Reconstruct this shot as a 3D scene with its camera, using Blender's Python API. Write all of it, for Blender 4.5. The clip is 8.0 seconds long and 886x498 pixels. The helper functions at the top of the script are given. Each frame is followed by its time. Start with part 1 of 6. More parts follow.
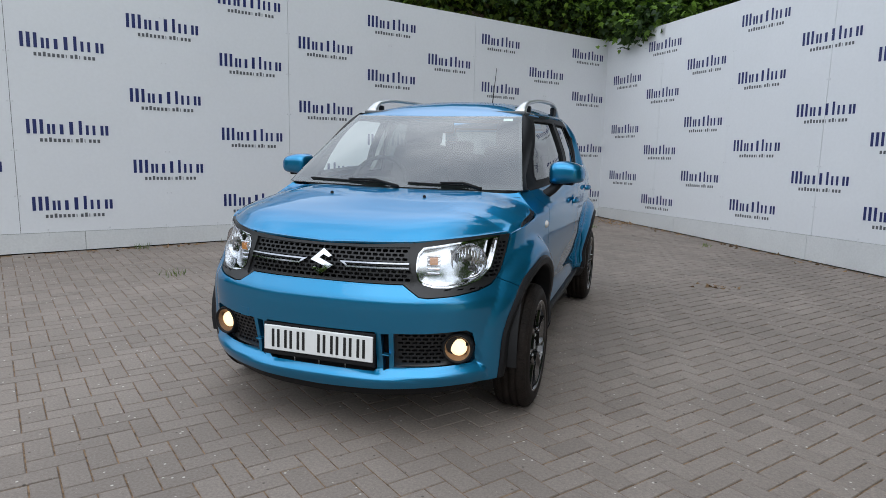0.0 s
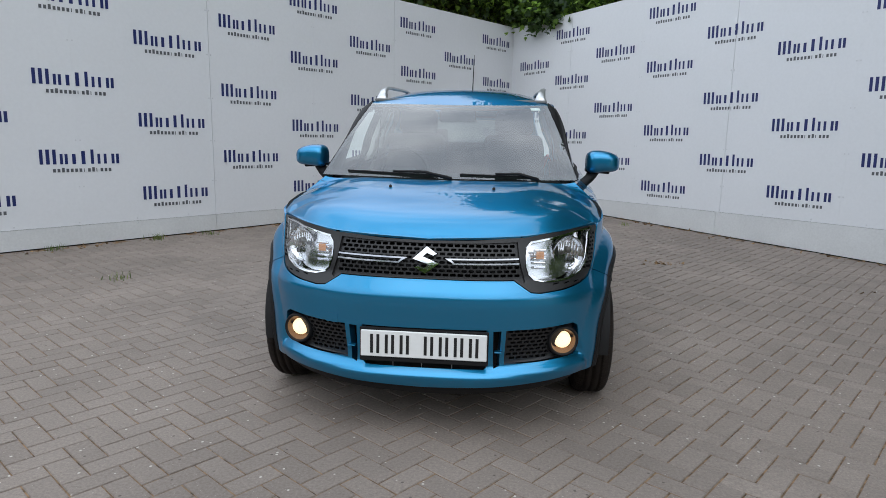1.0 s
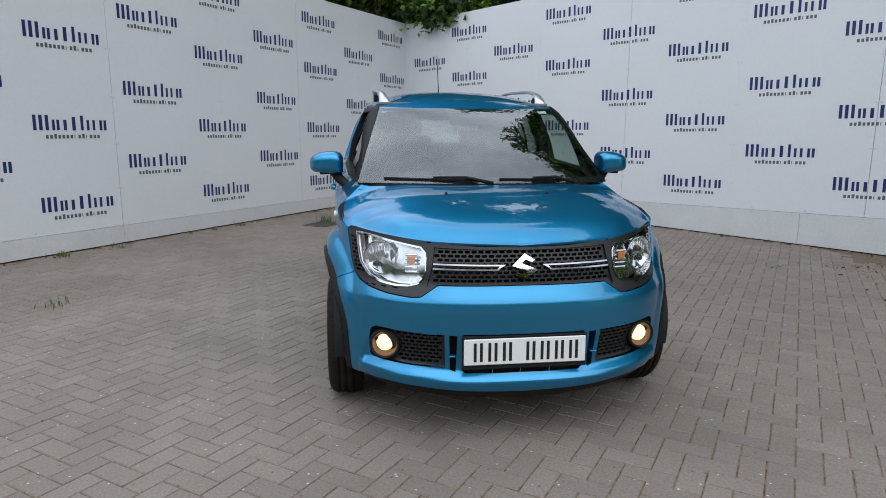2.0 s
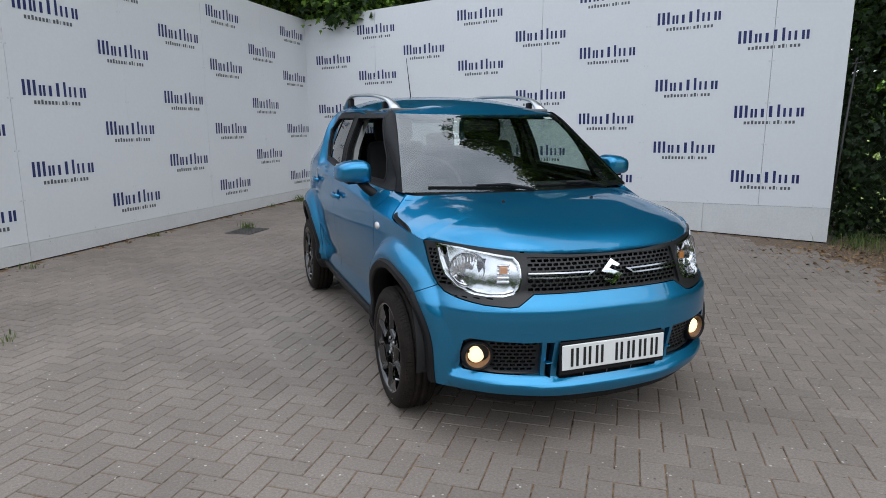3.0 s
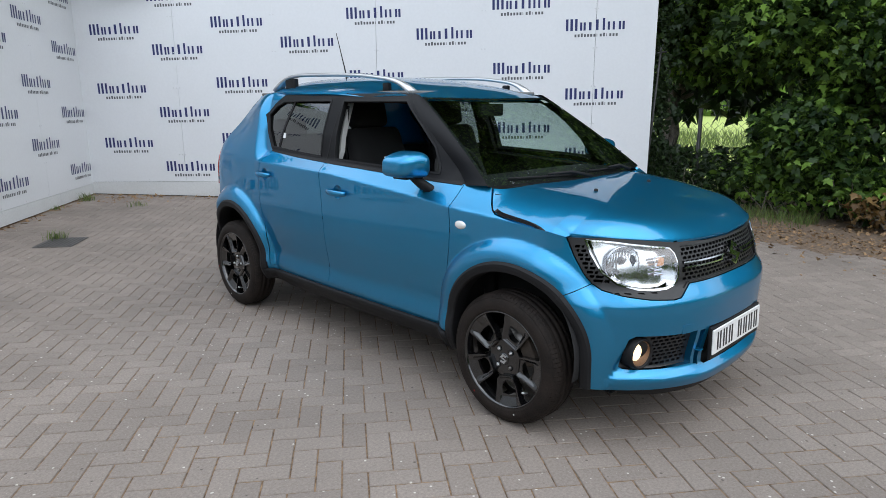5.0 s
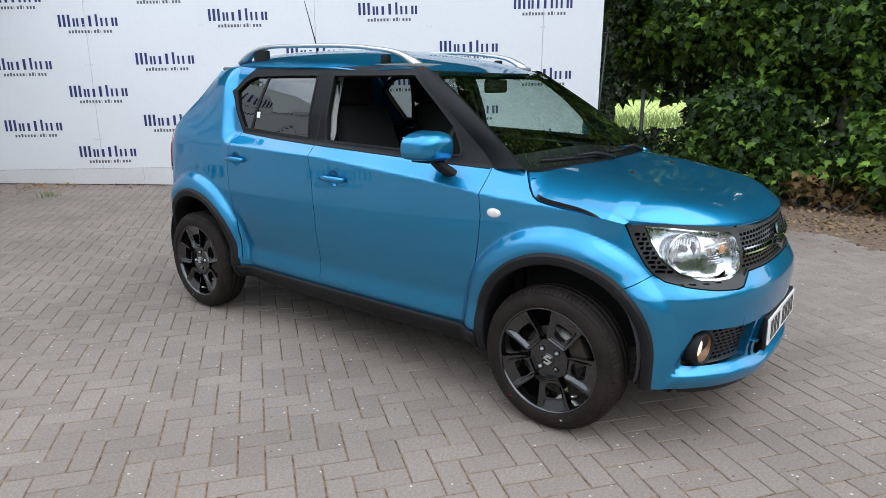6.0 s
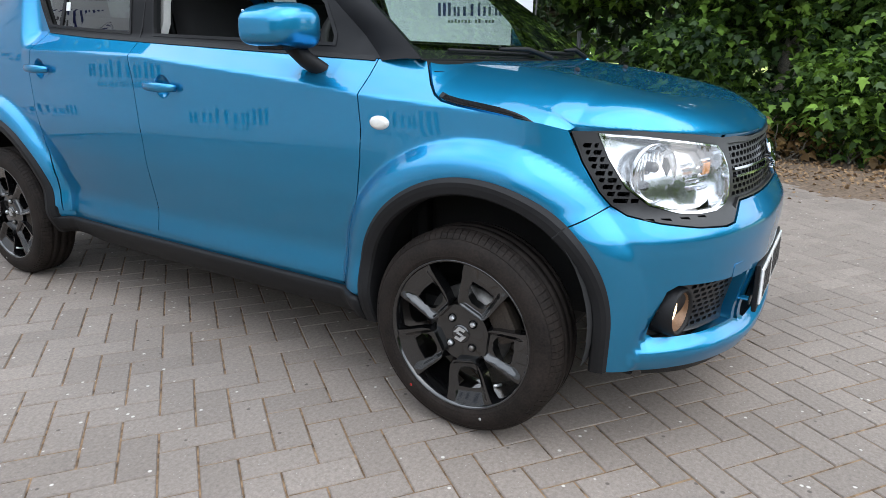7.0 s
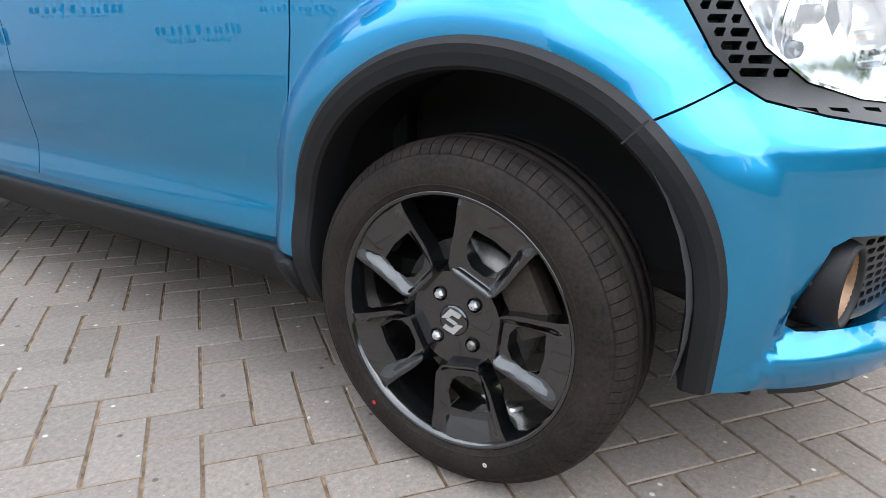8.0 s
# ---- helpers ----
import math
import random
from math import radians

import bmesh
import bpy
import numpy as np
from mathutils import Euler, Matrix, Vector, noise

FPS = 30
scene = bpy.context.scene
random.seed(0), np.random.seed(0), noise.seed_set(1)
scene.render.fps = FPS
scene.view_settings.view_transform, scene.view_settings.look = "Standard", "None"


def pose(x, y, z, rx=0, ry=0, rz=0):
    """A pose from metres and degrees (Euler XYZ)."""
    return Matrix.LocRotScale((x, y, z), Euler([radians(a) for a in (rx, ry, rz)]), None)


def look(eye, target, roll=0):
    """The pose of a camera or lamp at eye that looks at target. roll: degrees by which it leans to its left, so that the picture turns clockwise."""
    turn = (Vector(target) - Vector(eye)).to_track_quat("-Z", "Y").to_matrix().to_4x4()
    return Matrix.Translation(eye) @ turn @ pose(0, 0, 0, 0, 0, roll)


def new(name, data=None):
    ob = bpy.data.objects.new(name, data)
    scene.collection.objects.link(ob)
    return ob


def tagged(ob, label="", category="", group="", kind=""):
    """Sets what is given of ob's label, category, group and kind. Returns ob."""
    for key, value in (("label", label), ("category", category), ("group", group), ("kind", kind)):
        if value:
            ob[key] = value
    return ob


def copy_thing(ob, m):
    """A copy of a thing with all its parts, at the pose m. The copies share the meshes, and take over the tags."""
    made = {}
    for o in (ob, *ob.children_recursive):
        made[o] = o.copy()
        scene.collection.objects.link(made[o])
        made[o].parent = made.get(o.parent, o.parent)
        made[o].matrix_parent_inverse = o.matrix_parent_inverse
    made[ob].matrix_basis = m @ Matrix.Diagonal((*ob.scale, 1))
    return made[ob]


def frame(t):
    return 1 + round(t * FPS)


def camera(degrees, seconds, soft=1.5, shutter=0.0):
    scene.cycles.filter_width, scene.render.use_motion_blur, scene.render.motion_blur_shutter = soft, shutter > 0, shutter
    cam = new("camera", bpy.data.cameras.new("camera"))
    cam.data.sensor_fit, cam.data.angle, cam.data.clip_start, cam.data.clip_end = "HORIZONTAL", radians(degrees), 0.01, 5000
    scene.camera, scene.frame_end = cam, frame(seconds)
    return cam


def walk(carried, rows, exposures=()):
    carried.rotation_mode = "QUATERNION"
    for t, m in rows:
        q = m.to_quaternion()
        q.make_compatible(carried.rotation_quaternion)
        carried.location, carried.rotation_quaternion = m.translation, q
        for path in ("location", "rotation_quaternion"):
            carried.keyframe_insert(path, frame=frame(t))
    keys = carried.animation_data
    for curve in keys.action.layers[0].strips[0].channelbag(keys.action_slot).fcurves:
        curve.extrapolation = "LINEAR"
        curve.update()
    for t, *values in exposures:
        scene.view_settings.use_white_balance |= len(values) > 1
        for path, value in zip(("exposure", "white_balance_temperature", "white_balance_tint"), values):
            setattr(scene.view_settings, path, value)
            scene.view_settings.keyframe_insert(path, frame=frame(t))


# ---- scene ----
cam = camera(69.0, 8.0, soft=0.7)
EXPOSURES = [(0, -0.06), (3.0, -0.1), (4.5, 0.13), (6.0, 0.54), (6.5, 0.58), (7.0, 0.78), (7.5, 0.88), (8.0, 1.22)]
PATH = [
    (0, (1.336, -4.231, 1.245), (0.716, -2.356, 0.928), 1.3),
    (0.5, (0.859, -4.288, 1.245), (0.436, -2.363, 0.903), 1.2),
    (1, (0.338, -4.381, 1.266), (0.14, -2.423, 0.906), 1.1),
    (1.5, (-0.176, -4.406, 1.297), (-0.139, -2.443, 0.918), 0.7),
    (2.8, (-1.427, -4.185, 1.367), (-0.818, -2.317, 0.989), 0.0),
    (3, (-1.605, -4.118, 1.383), (-0.918, -2.281, 0.994), -0.0),
    (3.5, (-1.988, -3.906, 1.398), (-1.112, -2.153, 0.995), -0.1),
    (4, (-2.37, -3.658, 1.413), (-1.307, -2.018, 0.993), -0.1),
    (4.5, (-2.639, -3.303, 1.403), (-1.407, -1.788, 0.97), -0.1),
    (4.7, (-2.727, -3.155, 1.405), (-1.438, -1.694, 0.967), -0.1),
    (5.8, (-3.015, -2.405, 1.384), (-1.499, -1.191, 0.902), 0.1),
    (6, (-2.939, -2.337, 1.365), (-1.402, -1.158, 0.869), 0.2),
    (6.5, (-2.598, -2.198, 1.23), (-1.007, -1.113, 0.691), 0.4),
    (7, (-2.215, -2.036, 1.058), (-0.59, -1.034, 0.462), 0.8),
    (7.5, (-1.865, -1.868, 0.845), (-0.242, -0.885, 0.215), 0.9),
    (8, (-1.612, -1.73, 0.738), (-0.018, -0.694, 0.118), 1.0),
]
walk(cam, [(t, look(eye, target, roll)) for t, eye, target, roll in PATH], EXPOSURES)

# ---- world, sun and exposure ----
world = bpy.data.worlds.new("overcast_sky")
scene.world = world
world.use_nodes = True
wn, wl = world.node_tree.nodes, world.node_tree.links
wn.clear()
w_out, w_bg, w_sky = wn.new("ShaderNodeOutputWorld"), wn.new("ShaderNodeBackground"), wn.new("ShaderNodeTexSky")
w_sky.sky_type, w_sky.sun_disc = "NISHITA", False
w_sky.sun_elevation, w_sky.sun_rotation = radians(52), radians(200)
w_co, w_map, w_n1, w_ramp, w_mix = wn.new("ShaderNodeTexCoord"), wn.new("ShaderNodeMapping"), wn.new("ShaderNodeTexNoise"), wn.new("ShaderNodeValToRGB"), wn.new("ShaderNodeMix")
w_map.inputs["Scale"].default_value = (1, 1, 2.2)
w_n1.inputs["Scale"].default_value, w_n1.inputs["Detail"].default_value, w_n1.inputs["Roughness"].default_value = 2.1, 7, 0.55
w_ramp.color_ramp.elements[0].position, w_ramp.color_ramp.elements[0].color = 0.34, (5.0, 5.8, 6.9, 1)
w_ramp.color_ramp.elements[1].position, w_ramp.color_ramp.elements[1].color = 0.66, (11.8, 12.7, 13.8, 1)
w_mix.data_type = "RGBA"
w_mix.inputs["Factor"].default_value = 0.86
wl.new(w_co.outputs["Generated"], w_map.inputs["Vector"])
wl.new(w_map.outputs["Vector"], w_n1.inputs["Vector"])
wl.new(w_n1.outputs["Fac"], w_ramp.inputs["Fac"])
wl.new(w_sky.outputs["Color"], w_mix.inputs[6])
wl.new(w_ramp.outputs["Color"], w_mix.inputs[7])
# the cloud is brighter overhead than at the horizon
w_sep, w_up, w_scale = wn.new("ShaderNodeSeparateXYZ"), wn.new("ShaderNodeMapRange"), wn.new("ShaderNodeVectorMath")
w_up.inputs["To Min"].default_value, w_up.inputs["To Max"].default_value = 0.92, 1.62
w_scale.operation = "SCALE"
wl.new(w_co.outputs["Generated"], w_sep.inputs[0])
wl.new(w_sep.outputs["Z"], w_up.inputs["Value"])
wl.new(w_mix.outputs[2], w_scale.inputs[0])
wl.new(w_up.outputs["Result"], w_scale.inputs["Scale"])
wl.new(w_scale.outputs["Vector"], w_bg.inputs["Color"])
w_bg.inputs["Strength"].default_value = 0.135
wl.new(w_bg.outputs["Background"], w_out.inputs["Surface"])

sun_data = bpy.data.lights.new("sun", "SUN")
sun_data.energy, sun_data.angle, sun_data.color = 0.9, radians(70), (1.0, 0.97, 0.93)
sun = new("sun", sun_data)
sun.matrix_world = look((2.5, -8, 10), (0, 0, 0))


# ---- materials ----
def mat(name, colour, rough=0.5, metal=0.0, vary=0.12, scale=6.0, fine=90.0, bump=0.0, coat=0.0, coat_rough=0.03, tint=None, spec=0.5, rough_vary=0.0):
    """A surface whose colour wanders at two scales, with fine relief."""
    m = bpy.data.materials.new(name)
    m.use_nodes = True
    n, l = m.node_tree.nodes, m.node_tree.links
    b = n["Principled BSDF"]
    co = n.new("ShaderNodeTexCoord")
    big, small = n.new("ShaderNodeTexNoise"), n.new("ShaderNodeTexNoise")
    big.inputs["Scale"].default_value, big.inputs["Detail"].default_value = scale, 5
    small.inputs["Scale"].default_value, small.inputs["Detail"].default_value = fine, 3
    l.new(co.outputs["Object"], big.inputs["Vector"])
    l.new(co.outputs["Object"], small.inputs["Vector"])
    add = n.new("ShaderNodeMath")
    add.operation = "ADD"
    l.new(big.outputs["Fac"], add.inputs[0])
    l.new(small.outputs["Fac"], add.inputs[1])
    ramp = n.new("ShaderNodeValToRGB")
    ramp.color_ramp.elements[0].position, ramp.color_ramp.elements[1].position = 0.3, 0.75
    half = n.new("ShaderNodeMath")
    half.operation = "MULTIPLY"
    half.inputs[1].default_value = 0.5
    l.new(add.outputs[0], half.inputs[0])
    l.new(half.outputs[0], ramp.inputs["Fac"])
    light = tint or colour
    ramp.color_ramp.elements[0].color = (*[c * (1 - vary) for c in colour], 1)
    ramp.color_ramp.elements[1].color = (*[min(1, c * (1 + vary)) for c in light], 1)
    l.new(ramp.outputs["Color"], b.inputs["Base Color"])
    b.inputs["Roughness"].default_value, b.inputs["Metallic"].default_value = rough, metal
    b.inputs["Specular IOR Level"].default_value = spec
    b.inputs["Coat Weight"].default_value, b.inputs["Coat Roughness"].default_value = coat, coat_rough
    if rough_vary:
        r = n.new("ShaderNodeMapRange")
        r.inputs["To Min"].default_value, r.inputs["To Max"].default_value = rough - rough_vary, rough + rough_vary
        l.new(half.outputs[0], r.inputs["Value"])
        l.new(r.outputs["Result"], b.inputs["Roughness"])
    if bump:
        bp = n.new("ShaderNodeBump")
        bp.inputs["Strength"].default_value, bp.inputs["Distance"].default_value = 0.6, bump
        l.new(small.outputs["Fac"], bp.inputs["Height"])
        l.new(bp.outputs["Normal"], b.inputs["Normal"])
    return m


def glass(name, tint, gloss=1.0, rough=0.0, base=0.10):
    """A thin pane: clear straight through, with a Fresnel gloss."""
    m = bpy.data.materials.new(name)
    m.use_nodes = True
    n, l = m.node_tree.nodes, m.node_tree.links
    n.clear()
    o, mix, tr, gl, fr, pw, ma = (n.new("ShaderNode" + k) for k in ("OutputMaterial", "MixShader", "BsdfTransparent", "BsdfGlossy", "LayerWeight", "Math", "Math"))
    tr.inputs["Color"].default_value = (*tint, 1)
    gl.inputs["Roughness"].default_value, gl.inputs["Color"].default_value = rough, (gloss, gloss, gloss, 1)
    # both faces of the pane together: about a tenth straight on, all at grazing
    pw.operation, ma.operation = "POWER", "MULTIPLY_ADD"
    pw.inputs[1].default_value, ma.inputs[1].default_value, ma.inputs[2].default_value = 4.2, 1 - base, base
    l.new(fr.outputs["Facing"], pw.inputs[0])
    l.new(pw.outputs[0], ma.inputs[0])
    l.new(ma.outputs[0], mix.inputs["Fac"])
    l.new(tr.outputs["BSDF"], mix.inputs[1])
    l.new(gl.outputs["BSDF"], mix.inputs[2])
    l.new(mix.outputs["Shader"], o.inputs["Surface"])
    return m


def glow(name, colour, strength):
    m = mat(name, colour, 0.3)
    b = m.node_tree.nodes["Principled BSDF"]
    b.inputs["Emission Color"].default_value = (*colour, 1)
    b.inputs["Emission Strength"].default_value = strength
    return m


PAINT = mat("blue_metallic_paint", (0.016, 0.232, 0.440), 0.36, 0.86, 0.05, 1.5, 900, 0.0, 1.0, 0.0, spec=0.1, rough_vary=0.02)
PAINT.node_tree.nodes["Principled BSDF"].inputs["Coat IOR"].default_value = 1.5
PAINT.node_tree.nodes["Principled BSDF"].inputs["Specular Tint"].default_value = (0.06, 0.48, 0.72, 1)
TRIM = mat("black_grained_plastic", (0.0125, 0.0125, 0.0135), 0.55, 0, 0.25, 5, 500, 0.0006, spec=0.19, rough_vary=0.08)
SATIN = mat("satin_black_film", (0.007, 0.007, 0.008), 0.52, 0, 0.2, 4, 300, spec=0.17)
GRILLE = mat("grained_grille_plastic", (0.014, 0.014, 0.015), 0.40, 0, 0.2, 8, 500, 0.0003, spec=0.5)
# inner body parts, and the sheets that paint shade behind the front openings
DARK = mat("near_black_inner_parts_and_shade", (0.008, 0.008, 0.009), 0.8, 0, 0.3)
GLOSSBLACK = mat("gloss_black_lacquer", (0.005, 0.005, 0.0055), 0.16, 0.0, 0.2, 8, 300, 0, 1.0, 0.03)
CHROME = mat("bright_chrome", (0.78, 0.79, 0.81), 0.07, 1.0, 0.04, 5, 60)
REFLECTOR = mat("lamp_reflector", (0.78, 0.79, 0.80), 0.17, 1.0, 0.05, 20, 200)
DULLCHROME = mat("dull_chrome", (0.46, 0.47, 0.50), 0.16, 1.0, 0.06, 8, 90)
SILVER = mat("silver_painted_metal", (0.56, 0.57, 0.58), 0.3, 0.75, 0.06, 4, 200, 0, 0.4)
STEEL = mat("worn_brake_steel", (0.2, 0.19, 0.18), 0.45, 0.9, 0.3, 12, 120)
RUST = mat("rusty_iron", (0.045, 0.034, 0.026), 0.8, 0.3, 0.5, 30, 200, 0.001)
RUBBER = mat("dusty_tyre_rubber", (0.0075, 0.0064, 0.0058), 0.72, 0, 0.45, 14, 160, 0.0009, tint=(0.022, 0.0165, 0.0138), spec=0.17, rough_vary=0.1)
FABRIC = mat("charcoal_seat_fabric", (0.006, 0.006, 0.0065), 0.95, 0, 0.3, 8, 500, 0.001)
CABIN = mat("dark_cabin_plastic", (0.0075, 0.0075, 0.008), 0.65, 0, 0.2, 6, 300, 0.0005, spec=0.25)
HEADLINER = mat("grey_headliner_cloth", (0.16, 0.16, 0.155), 0.95, 0, 0.1, 6, 400)
PALETRIM = mat("pale_grey_trim", (0.42, 0.42, 0.41), 0.7, 0, 0.1)
AMBER = mat("amber_plastic", (0.66, 0.27, 0.08), 0.3, 0, 0.1, 20, 100)
FOGGLOW = glow("lit_fog_bulb", (1.0, 0.74, 0.44), 1.45)
BROWN = mat("heat_browned_bowl", (0.20, 0.125, 0.08), 0.4, 0.5, 0.3, 30, 200)
REDLAMP = mat("red_lamp_plastic", (0.35, 0.012, 0.01), 0.15, 0, 0.2, 20, 100, 0, 1.0)
OPAL = mat("opal_white_plastic", (0.72, 0.70, 0.66), 0.25, 0, 0.08, 40, 200, 0, 0.6)
PLATE = mat("white_plate_acrylic", (0.76, 0.77, 0.76), 0.22, 0, 0.04, 5, 60, 0, 0.5)
BLACKMARK = mat("black_printed_mark", (0.012, 0.012, 0.013), 0.4, 0, 0.1)
SCREEN = glass("clear_windscreen_glass", (0.74, 0.85, 0.81), base=0.15)
TINTED = glass("lightly_tinted_glass", (0.24, 0.27, 0.26), base=0.12)
CLEAR = glass("clear_lamp_cover", (0.93, 0.94, 0.95), 0.9)
WALLWHITE = mat("white_coated_board", (0.70, 0.715, 0.735), 0.42, 0, 0.035, 0.7, 30, 0.0004, rough_vary=0.06)
BASEWHITE = mat("grubby_white_board", (0.62, 0.63, 0.63), 0.5, 0, 0.10, 2.2, 45, 0.0006, rough_vary=0.06)
NAVY = mat("navy_vinyl_print", (0.013, 0.022, 0.12), 0.4, 0, 0.08, 3, 80)
GREYPRINT = mat("dark_grey_vinyl_print", (0.10, 0.105, 0.115), 0.4, 0, 0.08, 3, 80)
SCREW = mat("white_capped_screw", (0.62, 0.63, 0.65), 0.4, 0.1, 0.15, 30, 200)
BARK = mat("rough_bark", (0.075, 0.062, 0.048), 0.9, 0, 0.5, 9, 70, 0.012, tint=(0.27, 0.245, 0.20))
WIRE = mat("galvanised_wire", (0.10, 0.10, 0.10), 0.5, 0.7, 0.3)
POLE = mat("weathered_grey_pole", (0.075, 0.075, 0.075), 0.55, 0.6, 0.3, 9, 120)
LITTER = mat("dry_leaf_litter", (0.15, 0.085, 0.04), 0.9, 0, 0.6, 30, 200, tint=(0.30, 0.19, 0.10))
IRON = mat("cast_iron_cover", (0.09, 0.085, 0.08), 0.6, 0.5, 0.3, 20, 200, 0.001)


def leafy(name, dark, light, through_light):
    """Leaves: each clump island its own green, some light through the blade."""
    m = bpy.data.materials.new(name)
    m.use_nodes = True
    n, l = m.node_tree.nodes, m.node_tree.links
    b, o = n["Principled BSDF"], n["Material Output"]
    geo, ramp, co, nz, mixc = (n.new("ShaderNode" + k) for k in ("NewGeometry", "ValToRGB", "TexCoord", "TexNoise", "Math"))
    nz.inputs["Scale"].default_value = 0.9
    l.new(co.outputs["Object"], nz.inputs["Vector"])
    mixc.operation = "MULTIPLY_ADD"
    mixc.inputs[1].default_value = 0.55
    l.new(geo.outputs["Random Per Island"], mixc.inputs[0])
    sub = n.new("ShaderNodeMath")
    sub.operation = "MULTIPLY"
    sub.inputs[1].default_value = 0.7
    l.new(nz.outputs["Fac"], sub.inputs[0])
    l.new(sub.outputs[0], mixc.inputs[2])
    l.new(mixc.outputs[0], ramp.inputs["Fac"])
    ramp.color_ramp.elements[0].position, ramp.color_ramp.elements[1].position = 0.25, 0.88
    ramp.color_ramp.elements[0].color, ramp.color_ramp.elements[1].color = (*dark, 1), (*light, 1)
    ramp.color_ramp.elements.new(0.62).color = (*[0.84 * p + 0.16 * q for p, q in zip(dark, light)], 1)
    l.new(ramp.outputs["Color"], b.inputs["Base Color"])
    b.inputs["Roughness"].default_value, b.inputs["Specular IOR Level"].default_value = 0.5, 0.35
    tl, mx = n.new("ShaderNodeBsdfTranslucent"), n.new("ShaderNodeMixShader")
    l.new(ramp.outputs["Color"], tl.inputs["Color"])
    mx.inputs["Fac"].default_value = through_light
    l.new(b.outputs["BSDF"], mx.inputs[1])
    l.new(tl.outputs["BSDF"], mx.inputs[2])
    l.new(mx.outputs["Shader"], o.inputs["Surface"])
    return m


LEAF = leafy("maple_leaves", (0.010, 0.030, 0.008), (0.22, 0.38, 0.055), 0.24)
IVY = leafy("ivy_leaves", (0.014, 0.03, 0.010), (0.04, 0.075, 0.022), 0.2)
GRASS = leafy("grass_blades", (0.07, 0.12, 0.03), (0.22, 0.26, 0.08), 0.3)
DRYLEAF = leafy("withered_leaves", (0.10, 0.055, 0.02), (0.36, 0.23, 0.09), 0.3)


def paver_material():
    m = bpy.data.materials.new("grey_concrete_paver")
    m.use_nodes = True
    n, l = m.node_tree.nodes, m.node_tree.links
    b = n["Principled BSDF"]
    geo, obj, add, fr, ramp, co = (n.new("ShaderNode" + k) for k in ("NewGeometry", "ObjectInfo", "Math", "Math", "ValToRGB", "TexCoord"))
    l.new(geo.outputs["Random Per Island"], add.inputs[0])
    l.new(obj.outputs["Random"], add.inputs[1])
    fr.operation = "FRACT"
    l.new(add.outputs[0], fr.inputs[0])
    l.new(fr.outputs[0], ramp.inputs["Fac"])
    ramp.color_ramp.elements[0].color, ramp.color_ramp.elements[1].color = (0.196, 0.165, 0.142, 1), (0.232, 0.196, 0.169, 1)
    grain, speck, stain = n.new("ShaderNodeTexNoise"), n.new("ShaderNodeTexVoronoi"), n.new("ShaderNodeTexNoise")
    grain.inputs["Scale"].default_value, grain.inputs["Detail"].default_value, grain.inputs["Roughness"].default_value = 85, 6, 0.75
    speck.inputs["Scale"].default_value = 75
    stain.inputs["Scale"].default_value, stain.inputs["Detail"].default_value = 0.9, 6
    for t in (grain, speck, stain):
        l.new(geo.outputs["Position"], t.inputs["Vector"])
    gr = n.new("ShaderNodeMapRange")
    gr.inputs["From Min"].default_value, gr.inputs["From Max"].default_value, gr.inputs["To Min"].default_value, gr.inputs["To Max"].default_value = 0.3, 0.7, 0.72, 1.26
    l.new(grain.outputs["Fac"], gr.inputs["Value"])
    st = n.new("ShaderNodeMapRange")
    st.inputs["From Min"].default_value, st.inputs["From Max"].default_value, st.inputs["To Min"].default_value, st.inputs["To Max"].default_value = 0.3, 0.7, 0.84, 1.12
    l.new(stain.outputs["Fac"], st.inputs["Value"])
    mul = n.new("ShaderNodeMath")
    mul.operation = "MULTIPLY"
    l.new(gr.outputs["Result"], mul.inputs[0])
    l.new(st.outputs["Result"], mul.inputs[1])
    vm = n.new("ShaderNodeVectorMath")
    vm.operation = "SCALE"
    l.new(ramp.outputs["Color"], vm.inputs[0])
    l.new(mul.outputs[0], vm.inputs["Scale"])
    sp = n.new("ShaderNodeMapRange")
    sp.inputs["From Min"].default_value, sp.inputs["From Max"].default_value, sp.inputs["To Min"].default_value, sp.inputs["To Max"].default_value = 0.10, 0.16, 0.5, 0.0
    l.new(speck.outputs["Distance"], sp.inputs["Value"])
    sel = n.new("ShaderNodeMath")
    sel.operation = "MULTIPLY"
    pick = n.new("ShaderNodeMath")
    pick.operation = "GREATER_THAN"
    pick.inputs[1].default_value = 0.80
    sepc = n.new("ShaderNodeSeparateColor")
    l.new(speck.outputs["Color"], sepc.inputs[0])
    l.new(sepc.outputs[0], pick.inputs[0])
    l.new(sp.outputs["Result"], sel.inputs[0])
    l.new(pick.outputs[0], sel.inputs[1])
    mx = n.new("ShaderNodeMix")
    mx.data_type = "RGBA"
    l.new(sel.outputs[0], mx.inputs["Factor"])
    l.new(vm.outputs["Vector"], mx.inputs[6])
    mx.inputs[7].default_value = (0.42, 0.40, 0.37, 1)
    # pale grit, a few grains to each block, and dark flecks
    last = mx.outputs[2]
    for size, share, r0, r1, tone, shift in ((30, 0.86, 0.11, 0.19, (0.55, 0.52, 0.47, 1), 0.0), (24, 0.90, 0.10, 0.17, (0.07, 0.058, 0.048, 1), 3.3), (11, 0.972, 0.05, 0.085, (0.50, 0.48, 0.44, 1), 7.1)):
        mv, vo, cc, gt, rr, tm, mm = (n.new("ShaderNode" + k) for k in ("Mapping", "TexVoronoi", "SeparateColor", "Math", "MapRange", "Math", "Mix"))
        mv.inputs["Location"].default_value = (shift, shift, 0)
        vo.inputs["Scale"].default_value = size
        l.new(geo.outputs["Position"], mv.inputs["Vector"])
